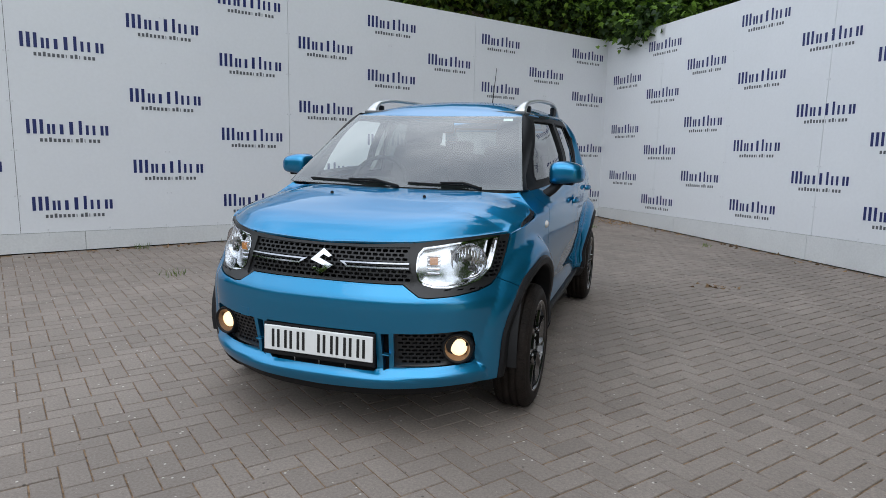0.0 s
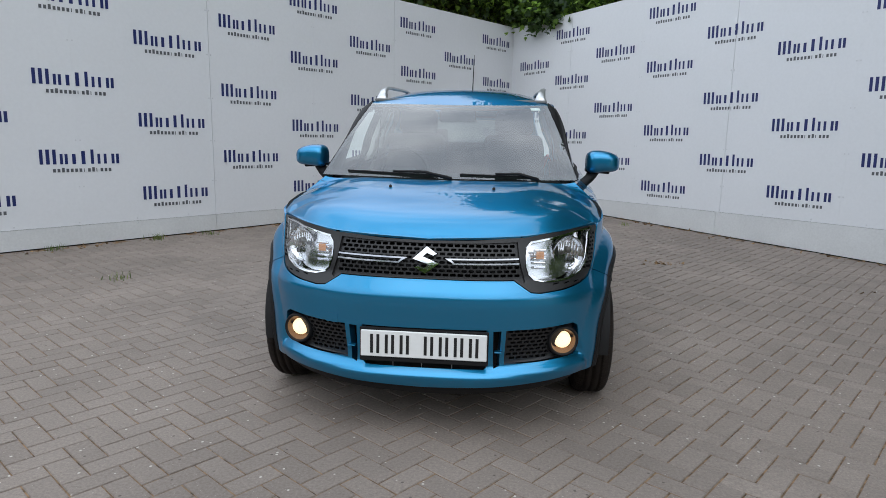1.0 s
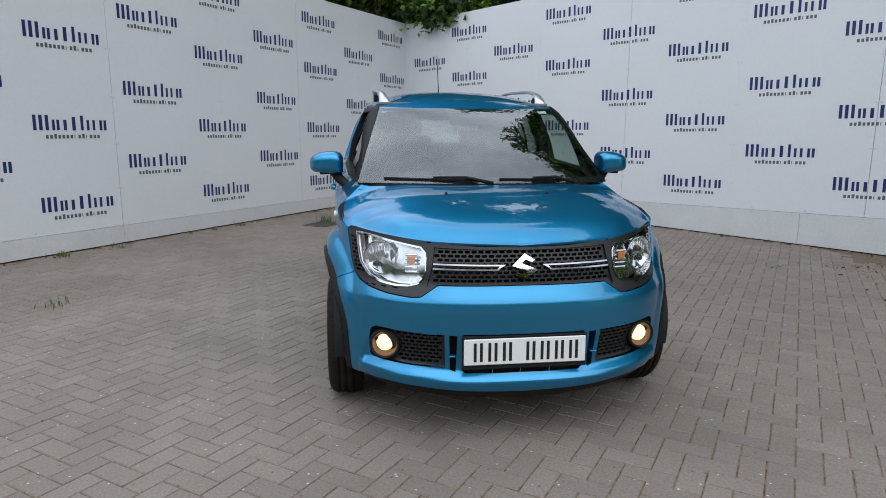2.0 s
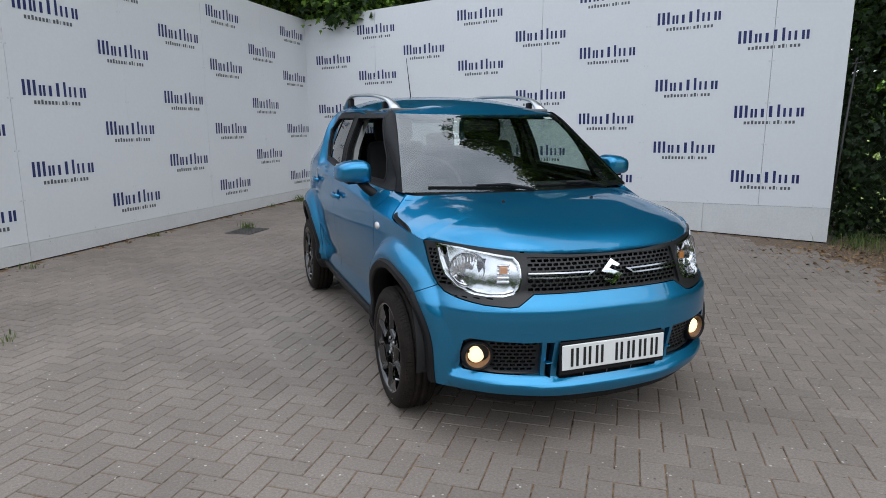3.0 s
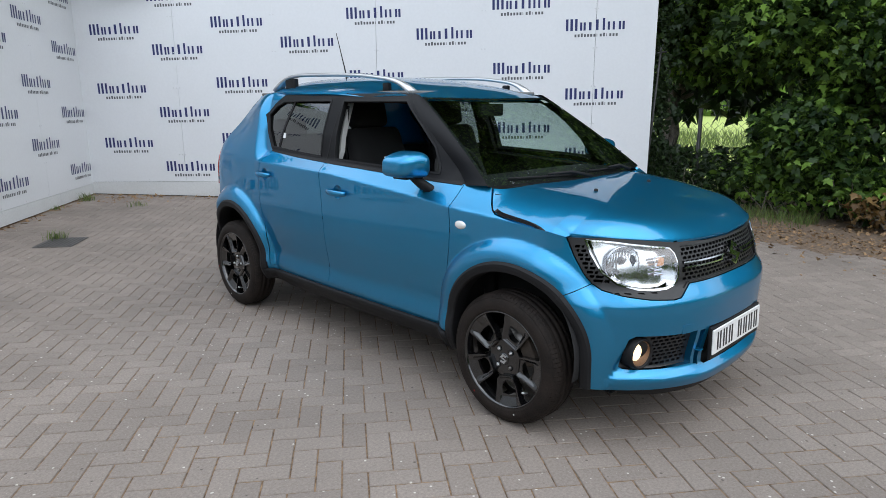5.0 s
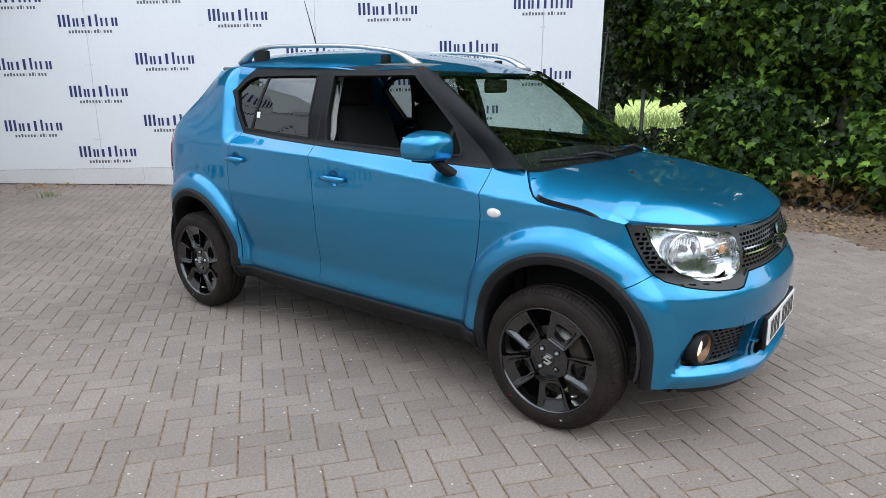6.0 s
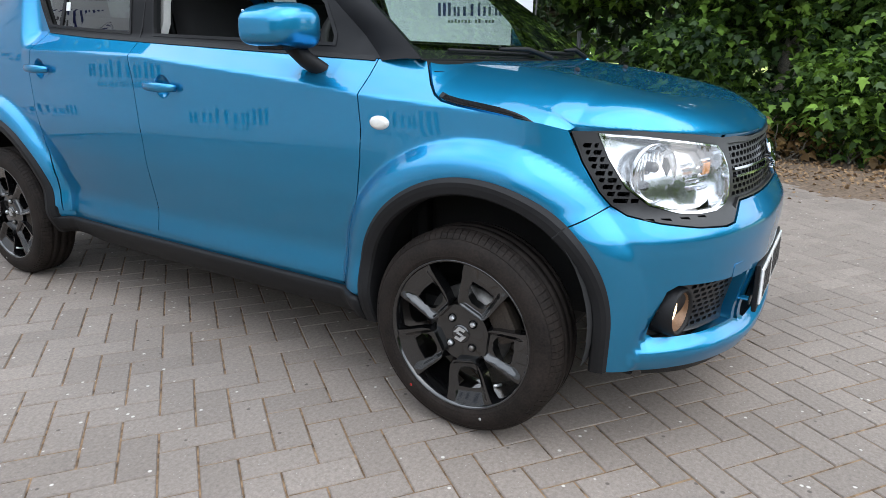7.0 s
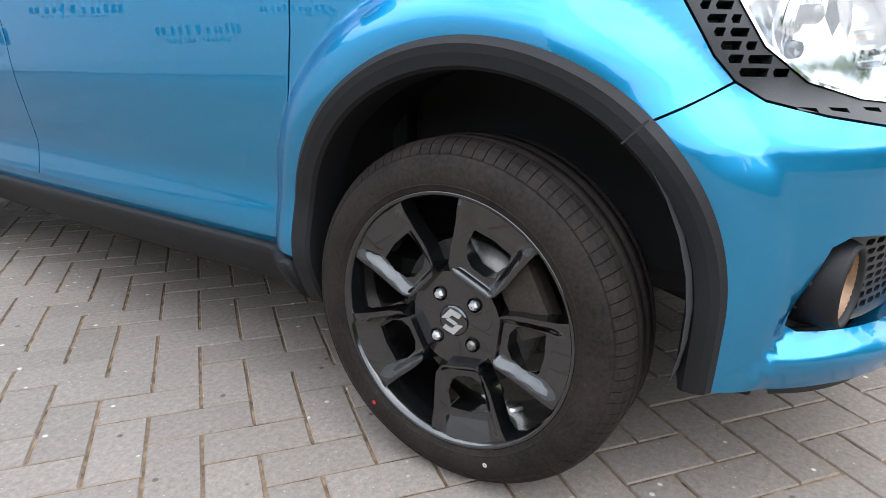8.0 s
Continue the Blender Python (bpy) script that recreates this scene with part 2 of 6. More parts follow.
        l.new(mv.outputs["Vector"], vo.inputs["Vector"])
        l.new(vo.outputs["Color"], cc.inputs[0])
        gt.operation, tm.operation, mm.data_type = "GREATER_THAN", "MULTIPLY", "RGBA"
        gt.inputs[1].default_value = share
        l.new(cc.outputs[0], gt.inputs[0])
        rr.inputs["From Min"].default_value, rr.inputs["From Max"].default_value, rr.inputs["To Min"].default_value, rr.inputs["To Max"].default_value = r0, r1, 0.85, 0.0
        l.new(vo.outputs["Distance"], rr.inputs["Value"])
        l.new(rr.outputs["Result"], tm.inputs[0])
        l.new(gt.outputs[0], tm.inputs[1])
        l.new(tm.outputs[0], mm.inputs["Factor"])
        l.new(last, mm.inputs[6])
        mm.inputs[7].default_value = tone
        last = mm.outputs[2]
    l.new(last, b.inputs["Base Color"])
    b.inputs["Roughness"].default_value, b.inputs["Specular IOR Level"].default_value = 0.82, 0.35
    bp = n.new("ShaderNodeBump")
    bp.inputs["Strength"].default_value, bp.inputs["Distance"].default_value = 0.5, 0.002
    l.new(grain.outputs["Fac"], bp.inputs["Height"])
    l.new(bp.outputs["Normal"], b.inputs["Normal"])
    return m


PAVER = paver_material()


def ground_material():
    """Sandy joints under the blocks, trodden earth past their edge, meadow beyond the fence."""
    m = bpy.data.materials.new("earth_and_meadow")
    m.use_nodes = True
    n, l = m.node_tree.nodes, m.node_tree.links
    b = n["Principled BSDF"]
    geo, sep, wob, fine = (n.new("ShaderNode" + k) for k in ("NewGeometry", "SeparateXYZ", "TexNoise", "TexNoise"))
    l.new(geo.outputs["Position"], sep.inputs[0])
    for t, k in ((wob, 1.4), (fine, 30.0)):
        t.inputs["Scale"].default_value, t.inputs["Detail"].default_value = k, 6
        l.new(geo.outputs["Position"], t.inputs["Vector"])

    def blend(lo, hi, a, c):
        off = n.new("ShaderNodeMath")
        off.operation = "MULTIPLY_ADD"
        off.inputs[1].default_value = 1.6
        l.new(wob.outputs["Fac"], off.inputs[0])
        l.new(sep.outputs["X"], off.inputs[2])
        r = n.new("ShaderNodeMapRange")
        r.inputs["From Min"].default_value, r.inputs["From Max"].default_value = lo + 0.8, hi + 0.8
        l.new(off.outputs[0], r.inputs["Value"])
        x = n.new("ShaderNodeMix")
        x.data_type = "RGBA"
        l.new(r.outputs["Result"], x.inputs["Factor"])
        l.new(a, x.inputs[6])
        l.new(c, x.inputs[7])
        return x.outputs[2]

    def shades(a, c):
        r = n.new("ShaderNodeValToRGB")
        r.color_ramp.elements[0].position, r.color_ramp.elements[1].position = 0.32, 0.68
        r.color_ramp.elements[0].color, r.color_ramp.elements[1].color = (*a, 1), (*c, 1)
        l.new(fine.outputs["Fac"], r.inputs["Fac"])
        return r.outputs["Color"]

    sand = shades((0.055, 0.034, 0.019), (0.25, 0.158, 0.088))
    earth = shades((0.080, 0.053, 0.034), (0.20, 0.142, 0.098))
    meadow = shades((0.22, 0.30, 0.06), (0.42, 0.48, 0.13))
    l.new(blend(7.6, 8.4, blend(2.8, 3.7, sand, earth), meadow), b.inputs["Base Color"])
    b.inputs["Roughness"].default_value = 0.95
    bp = n.new("ShaderNodeBump")
    bp.inputs["Strength"].default_value, bp.inputs["Distance"].default_value = 0.6, 0.012
    l.new(fine.outputs["Fac"], bp.inputs["Height"])
    l.new(bp.outputs["Normal"], b.inputs["Normal"])
    return m


EARTH = ground_material()


# ---- mesh helpers ----
def mesh_part(name, verts, faces, material, parent=None, label="", normals=None, shade=True):
    me = bpy.data.meshes.new(name)
    me.from_pydata([tuple(map(float, v)) for v in verts], [], faces)
    me.materials.append(material)
    if shade:
        me.polygons.foreach_set("use_smooth", [True] * len(me.polygons))
    if normals is not None:
        me.normals_split_custom_set_from_vertices([tuple(map(float, v)) for v in normals])
    me.update()
    ob = new(name, me)
    ob.parent = parent
    return tagged(ob, label)


def part(name, bm, material, parent=None, label="", shade=False):
    me = bpy.data.meshes.new(name)
    if shade:
        for f in bm.faces:
            f.smooth = True
    bm.to_mesh(me)
    bm.free()
    me.materials.append(material)
    ob = new(name, me)
    ob.parent = parent
    return tagged(ob, label)


def empty(name, m, label, category, group="", kind=""):
    ob = new(name)
    ob.matrix_world = m
    ob.empty_display_size = 0.2
    return tagged(ob, label, category, group, kind)


def dense(loop, step):
    """The closed loop with no edge longer than step."""
    out = []
    for (a, b), (c, d) in zip(loop, loop[1:] + loop[:1]):
        k = max(1, math.ceil(math.hypot(c - a, d - b) / step))
        out += [(a + (c - a) * i / k, b + (d - b) * i / k) for i in range(k)]
    return out


def odd(points, loops):
    """Which of the points lie inside an odd number of the loops."""
    p, inside = np.array(points, float), np.zeros(len(points), bool)
    for lp in loops:
        q = np.array(lp, float)
        lo, hi = q.min(0), q.max(0)
        near = np.where((p[:, 0] >= lo[0]) & (p[:, 0] <= hi[0]) & (p[:, 1] >= lo[1]) & (p[:, 1] <= hi[1]))[0]
        if not len(near):
            continue
        a, b = q, np.roll(q, -1, 0)
        px, py = p[near, 0][:, None], p[near, 1][:, None]
        cross = (a[:, 1] > py) != (b[:, 1] > py)
        with np.errstate(divide="ignore", invalid="ignore"):
            xs = a[:, 0] + (py - a[:, 1]) / (b[:, 1] - a[:, 1]) * (b[:, 0] - a[:, 0])
        hit = (cross & (px < xs)).sum(1) % 2 == 1
        inside[near[hit]] ^= True
    return inside


def sheet(name, outline, fmap, material, parent=None, label="", holes=(), step=0.03, depth=0.012, facing=(0, 0, 1), shade=True):
    """A panel cut from the surface fmap(u, v) along an outline, with holes, and its edges turned in by depth. facing: a way that its
    outside looks, or a function of the place that gives it."""
    from mathutils.geometry import delaunay_2d_cdt
    loops = [dense(list(outline), step)] + [dense(list(h), step) for h in holes]
    pts, edges = [], []
    for lp in loops:
        k = len(pts)
        pts += lp
        edges += [(k + i, k + (i + 1) % len(lp)) for i in range(len(lp))]
    q = np.array(pts)
    (u0, v0), (u1, v1) = q.min(0), q.max(0)
    gu, gv = np.meshgrid(np.arange(u0 + step / 2, u1, step), np.arange(v0 + step / 2, v1, step))
    grid = np.c_[gu.ravel(), gv.ravel()]
    grid = grid[odd(grid, loops)]
    keep = np.ones(len(grid), bool)
    for i in range(0, len(grid), 400):
        g = grid[i:i + 400]
        keep[i:i + 400] = ((g[:, None, :] - q[None]) ** 2).sum(2).min(1) > (0.45 * step) ** 2
    grid = grid[keep]
    cv, _, cf, *_ = delaunay_2d_cdt([Vector(p) for p in pts] + [Vector(p) for p in grid], edges, [], 0, 1e-6)
    cv = np.array([(p.x, p.y) for p in cv])
    cf = np.array([f for f in cf if len(f) == 3])
    cf = cf[odd(cv[cf].mean(1), loops)]
    pos = np.array([fmap(u, v) for u, v in cv])
    e = 0.002
    du = np.array([fmap(u + e, v) for u, v in cv]) - np.array([fmap(u - e, v) for u, v in cv])
    dv = np.array([fmap(u, v + e) for u, v in cv]) - np.array([fmap(u, v - e) for u, v in cv])
    nor = np.cross(du, dv)
    nor /= np.maximum(np.linalg.norm(nor, axis=1), 1e-12)[:, None]
    want = np.array([facing(p) for p in pos]) if callable(facing) else np.array(facing, float)[None]
    if (nor * want).sum(1).mean() < 0:
        nor = -nor
    tn = np.cross(pos[cf[:, 1]] - pos[cf[:, 0]], pos[cf[:, 2]] - pos[cf[:, 0]])
    flip = (tn * nor[cf].mean(1)).sum(1) < 0
    cf[flip] = cf[flip][:, ::-1]
    verts, norms, faces = list(pos), list(nor), [tuple(map(int, f)) for f in cf]
    if depth:
        count = {}
        for a, b, c in faces:
            for i, j in ((a, b), (b, c), (c, a)):
                count[(i, j)] = count.get((i, j), 0) + 1
        rim = [(i, j) for i, j in count if (j, i) not in count]
        outward = {}
        for i, j in rim:
            o = np.cross(pos[j] - pos[i], nor[i])
            o = o / max(np.linalg.norm(o), 1e-12)
            for k in (i, j):
                outward[k] = outward.get(k, 0) + o
        index = {}
        for k, o in outward.items():
            o = o / max(np.linalg.norm(o), 1e-12)
            index[k] = len(verts)
            verts += [pos[k], pos[k] - nor[k] * depth]
            norms += [o, o]
        for i, j in rim:
            faces.append((index[i], index[i] + 1, index[j] + 1, index[j]))
    return mesh_part(name, verts, faces, material, parent, label, norms, shade)


def lathe(profile, n=48, axis="x", phase=0.0):
    """Vertices and faces of a turned shape; profile: (along, radius)."""
    verts, faces = [], []
    for a, r in profile:
        for i in range(n):
            t = 2 * math.pi * i / n + phase
            c, s = r * math.cos(t), r * math.sin(t)
            verts.append({"x": (a, c, s), "y": (c, a, s), "z": (c, s, a)}[axis])
    for k in range(len(profile) - 1):
        for i in range(n):
            j = (i + 1) % n
            faces.append((k * n + i, k * n + j, (k + 1) * n + j, (k + 1) * n + i))
    return verts, faces


def tube(points, radii, n=10, flat=1.0, up=(0, 0, 1)):
    """A round or flattened bar along the points, capped."""
    pts = [Vector(p) for p in points]
    radii = radii if isinstance(radii, (list, tuple)) else [radii] * len(pts)
    verts, faces = [], []
    for k, p in enumerate(pts):
        d = (pts[min(k + 1, len(pts) - 1)] - pts[max(k - 1, 0)]).normalized()
        a = d.cross(Vector(up))
        a = a.normalized() if a.length > 1e-4 else d.orthogonal().normalized()
        b = a.cross(d)
        for i in range(n):
            t = 2 * math.pi * i / n
            verts.append(p + a * (radii[k] * math.cos(t)) + b * (radii[k] * flat * math.sin(t)))
    for k in range(len(pts) - 1):
        for i in range(n):
            j = (i + 1) % n
            faces.append((k * n + i, k * n + j, (k + 1) * n + j, (k + 1) * n + i))
    faces += [tuple(range(n))[::-1], tuple((len(pts) - 1) * n + i for i in range(n))]
    return verts, faces


def block(size, bevel=0.0, segments=2, taper=None, m=None):
    """A bmesh box with rounded edges; taper: how much narrower its top is in x and y."""
    bm = bmesh.new()
    bmesh.ops.create_cube(bm, size=1)
    for v in bm.verts:
        k = taper if taper and v.co.z > 0 else (1, 1)
        v.co = Vector((v.co.x * size[0] * k[0], v.co.y * size[1] * k[1], v.co.z * size[2]))
    if bevel:
        bmesh.ops.bevel(bm, geom=list(bm.edges), offset=bevel, segments=segments, profile=0.6, affect="EDGES")
    if m is not None:
        bm.transform(m)
    return bm


def circle(cx, cy, r, n=40, a0=0.0, a1=360.0):
    """Points of an arc, in degrees."""
    closed = abs(a1 - a0 - 360) < 1e-6
    return [(cx + r * math.cos(radians(a0 + (a1 - a0) * i / (n if closed else n - 1))), cy + r * math.sin(radians(a0 + (a1 - a0) * i / (n if closed else n - 1)))) for i in range(n)]



# ---- the setting: ground and two hoarding walls ----
CORNER, LEFT, RIGHT = Vector((0.308, 8.019)), Vector((-0.5929, -0.8052)), Vector((0.6164, -0.7874))


def ground_z(x, y):
    return -0.016 * max(0.0, x - 0.95)


gv, gf = [], []
gx = [-300, -80, -30, -12, -6, -3, -1, 0.5, 0.95, 1.5, 2, 2.5, 3, 3.5, 4, 4.5, 5, 5.5, 6, 6.5, 7, 8, 9, 10, 12, 14, 18, 30, 80, 300]
gy = [-300, -80, -30, -12, -8, -5, -3, -1, 1, 3, 5, 7, 9, 12, 20, 40, 100, 300]
for y in gy:
    for x in gx:
        gv.append((x, y, ground_z(min(x, 9), y) - 0.0036 + (0.0 if x < 5.4 else 0.03 * math.sin(3.1 * x + 1.7 * y))))
gf = [(j * len(gx) + i, j * len(gx) + i + 1, (j + 1) * len(gx) + i + 1, (j + 1) * len(gx) + i) for j in range(len(gy) - 1) for i in range(len(gx) - 1)]
ground = tagged(mesh_part("ground", gv, gf, EARTH), "sandy earth and meadow round a paved yard", "ground", "", "structure")


def wall_place(way, s, z, off=0.0):
    """A place on a wall, s metres from the corner, off metres in front of its face."""
    inward = Vector((-way.y, way.x)) if way is LEFT else Vector((way.y, -way.x))
    if inward.dot(Vector((0, 0)) - CORNER) < 0:
        inward = -inward
    p = CORNER + way * s + inward * off
    return Vector((p.x, p.y, z))


def slab(way, s0, s1, za, zb, z2a, z2b, thick, front=0.0):
    """A board between s0 and s1, its lower and upper edges sloping."""
    v = []
    for off in (front, front - thick):
        v += [wall_place(way, s0, za, off), wall_place(way, s1, zb, off), wall_place(way, s1, z2b, off), wall_place(way, s0, z2a, off)]
    f = [(0, 1, 2, 3), (7, 6, 5, 4), (0, 4, 5, 1), (1, 5, 6, 2), (2, 6, 7, 3), (3, 7, 4, 0)]
    return v, f


def top_of(way, s):
    return 3.155 + 0.011 * s if way is LEFT else 3.135 + 0.038 * s


def skirt_of(way, s):
    return 0.165 + 0.006 * s if way is LEFT else 0.185 + 0.020 * s


def outline_normals(ob):
    bm = bmesh.new()
    bm.from_mesh(ob.data)
    bmesh.ops.recalc_face_normals(bm, faces=list(bm.faces))
    bm.to_mesh(ob.data)
    bm.free()
    return ob


mark_name = [  # upright bars of the big word: start, width, height, lift
    (0.000, 0.032, 0.150, 0), (0.058, 0.034, 0.150, 0), (0.120, 0.032, 0.150, 0), (0.186, 0.028, 0.105, 0), (0.232, 0.028, 0.105, 0), (0.302, 0.034, 0.105, 0), (0.392, 0.036, 0.135, 0),
    (0.482, 0.030, 0.150, 0), (0.548, 0.028, 0.105, 0), (0.612, 0.028, 0.105, 0), (0.690, 0.030, 0.105, 0), (0.738, 0.030, 0.105, 0)]
mark_address = [(0.115 + 0.0415 * k, 0.026 if k not in (7, 10) else 0.008, 0.036 if k not in (2, 9) else 0.046, 0) for k in range(14)]


def bars(items, z0):
    bm_v, bm_f = [], []
    for a, w, h, lift in items:
        k = len(bm_v)
        bm_v += [(a, 0, z0 + lift), (a + w, 0, z0 + lift), (a + w, 0, z0 + lift + h), (a, 0, z0 + lift + h)]
        bm_f.append((k, k + 1, k + 2, k + 3))
    return bm_v, bm_f


def flat_mesh(name, v, f, material):
    me = bpy.data.meshes.new(name)
    me.from_pydata(v, [], f)
    me.materials.append(material)
    return me


NAME_MESH = flat_mesh("print_name", *bars(mark_name, -0.150), NAVY)
ADDRESS_MESH = flat_mesh("print_address", *bars(mark_address, -0.232), GREYPRINT)
screw_v, screw_f = lathe([(0.004, 0.001), (0.0035, 0.006), (0.0, 0.009)], 8, "y")
SCREW_MESH = flat_mesh("screw", [(p[0], -p[1], p[2]) for p in screw_v], screw_f, SCREW)

A_ROWS = {"L": (2.905, 2.19, 1.310, 0.498), "R": (2.893, 2.150, 1.255, 0.452)}
B_ROWS = {"L": (2.505, 1.700, 0.905), "R": (2.480, 1.640, 0.838)}
for way, key, length, joints, starts in ((LEFT, "L", 11.4, (0.0, 3.0, 6.0, 9.0, 11.4), [0.83 + 1.006 * k for k in range(11)]), (RIGHT, "R", 8.34, (0.0, 1.55, 4.55, 7.55, 8.34), [0.26, 1.21, 2.15, 3.17, 4.15, 5.13, 6.18, 7.16])):
    wall = empty("wall_left" if way is LEFT else "wall_right", Matrix.Identity(4), "white boarded hoarding wall with a repeated navy and grey print", "wall", "", "structure")
    for s0, s1 in zip(joints, joints[1:]):
        g = 0.0022
        outline_normals(mesh_part("board", *slab(way, s0 + (g if s0 else -0.02), s1 - g, skirt_of(way, s0) + 0.004, skirt_of(way, s1) + 0.004, top_of(way, s0), top_of(way, s1), 0.035), WALLWHITE, wall, "large white wall board", shade=False))
        mid = s0 + 1.5
        if mid < s1 - 0.2:
            outline_normals(mesh_part("joint_cover", *slab(way, mid - 0.003, mid + 0.003, skirt_of(way, mid) + 0.01, skirt_of(way, mid) + 0.01, top_of(way, mid), top_of(way, mid), 0.003, 0.0012), WALLWHITE, wall, shade=False))
    off = 0.9 if way is RIGHT else 0.0
    edges = [0.0] + [k for k in np.arange(1.2 + off, length, 2.4)] + [length]
    for s0, s1 in zip(edges, edges[1:]):
        outline_normals(mesh_part("skirting_board", *slab(way, s0 + 0.002, s1 - 0.002, ground_z(wall_place(way, s0, 0).x, 0) + 0.012, ground_z(wall_place(way, s1, 0).x, 0) + 0.012, skirt_of(way, s0), skirt_of(way, s1), 0.03, 0.006), BASEWHITE, wall, "grubby white board along the foot", shade=False))
    outline_normals(mesh_part("wall_core", *slab(way, -0.06, length - 0.01, -0.2, -0.2, top_of(way, 0) - 0.02, top_of(way, length) - 0.02, 0.08, -0.036), TRIM, wall, "dark timber core", shade=False))
    d3 = Vector((way.x, way.y, 0)) * (-1 if way is LEFT else 1)
    inward = (wall_place(way, 0, 0, 1) - wall_place(way, 0, 0, 0))
    slope = 0.0105 if way is LEFT else 0.0415
    tilt = Vector((0, 0, -slope if way is LEFT else slope))
    ex = (d3 + tilt).normalized()
    basis = Matrix((ex, -inward, Vector((0, 0, 1)))).transposed().to_4x4()
    for k, s in enumerate(starts):
        if s - (0.82 if way is LEFT else 0) < 0 and way is LEFT and s < 0.8:
            continue
        rows = (A_ROWS if (k % 2 == 0) == (way is LEFT) else B_ROWS)[key]
        for z in rows:
            if way is RIGHT and s + 0.8 > length:
                continue
            at = s + (0.075 * (z - 1.9) * max(0.0, 1 - s / 5) if way is LEFT else -0.030 * (z - 1.9))
            m = Matrix.Translation(wall_place(way, at, z + 0.02 + slope * s, 0.0032)) @ basis
            for nm, me in (("print_name", NAME_MESH), ("print_address", ADDRESS_MESH)):
                ob = new(nm, me)
                ob.parent, ob.matrix_basis = wall, m
    spots = []
    for j in list(joints[1:-1]) + [q + 1.5 for q in joints[:-1] if q + 1.5 < length - 0.3]:
        for z in (0.62, 1.1, 1.6, 2.1, 2.6):
            spots += [(j - 0.022, z), (j + 0.022, z)]
    for s in np.arange(0.35, length - 0.1, 0.6):
        spots += [(s, skirt_of(way, s) + 0.03), (s, skirt_of(way, s) - 0.025)]
    for s, z in spots:
        ob = new("screw", SCREW_MESH)
        ob.parent, ob.matrix_basis = wall, Matrix.Translation(wall_place(way, s, z, 0.006 if z < skirt_of(way, s) else 0.0)) @ basis
tagged(mesh_part("corner_strip", *slab(LEFT, -0.002, 0.012, 0.02, 0.02, 3.11, 3.11, 0.02, 0.004), WALLWHITE, shade=False), "white strip in the wall corner", "trim", "", "structure")


# ---- the car's skin: one smooth plan outline, drawn in or out with height ----
def smooth(a, b, v):
    k = min(1.0, max(0.0, (v - a) / (b - a)))
    return k * k * (3 - 2 * k)


def spline(knots, values, at):
    """A natural cubic through the knots, read at the places given."""
    k, v = np.array(knots, float), np.array(values, float)
    n, h = len(k), np.diff(np.array(knots, float))
    a, r = np.eye(n), np.zeros((n,) + v.shape[1:])
    for i in range(1, n - 1):
        a[i, i - 1:i + 2] = h[i - 1], 2 * (h[i - 1] + h[i]), h[i]
        r[i] = 6 * ((v[i + 1] - v[i]) / h[i] - (v[i] - v[i - 1]) / h[i - 1])
    m = np.linalg.solve(a, r)
    at = np.clip(np.array(at, float), k[0], k[-1])
    i = np.clip(np.searchsorted(k, at) - 1, 0, n - 2)
    if v.ndim > 1:
        h, lo, hi = h[i][:, None], (at - k[i])[:, None], (k[i + 1] - at)[:, None]
    else:
        h, lo, hi = h[i], at - k[i], k[i + 1] - at
    return (m[i] * hi ** 3 + m[i + 1] * lo ** 3) / (6 * h) + (v[i] / h - m[i] * h / 6) * hi + (v[i + 1] / h - m[i + 1] * h / 6) * lo


def table(knots, values, lo, hi, soft):
    """A broken line with softened corners, as a table to read from."""
    z = np.arange(lo - 6 * soft, hi + 6 * soft, 0.002)
    v = np.interp(z, knots, values)
    w = np.exp(-0.5 * (np.arange(-3 * soft, 3 * soft + 0.001, 0.002) / soft) ** 2)
    pad = len(w) // 2
    return z, np.convolve(np.pad(v, pad, mode="edge"), w / w.sum(), mode="valid")[:len(z)]


PLAN = [(0, -1.905), (0.26, -1.890), (0.45, -1.838), (0.58, -1.772), (0.67, -1.688), (0.725, -1.59), (0.752, -1.45), (0.767, -1.3), (0.78, -1.1),
        (0.792, -0.9), (0.80, -0.6), (0.805, 0), (0.80, 0.6), (0.785, 1.0), (0.77, 1.3), (0.745, 1.5), (0.69, 1.66), (0.55, 1.74), (0.3, 1.785), (0, 1.79)]
_p = np.array(PLAN)
_c = np.r_[0, np.cumsum(np.hypot(*np.diff(_p, axis=0).T))]
_d = spline(_c, _p, np.linspace(0, _c[-1], 3000))
_d[0, 0] = _d[-1, 0] = 0
ARC = np.r_[0, np.cumsum(np.hypot(*np.diff(_d, axis=0).T))]
_t = np.gradient(_d, ARC, axis=0)
_t /= np.hypot(*_t.T)[:, None]
_t[0], _t[-1] = (1, 0), (-1, 0)
OX, OY, NX, NY = _d[:, 0], _d[:, 1], _t[:, 1], -_t[:, 0]

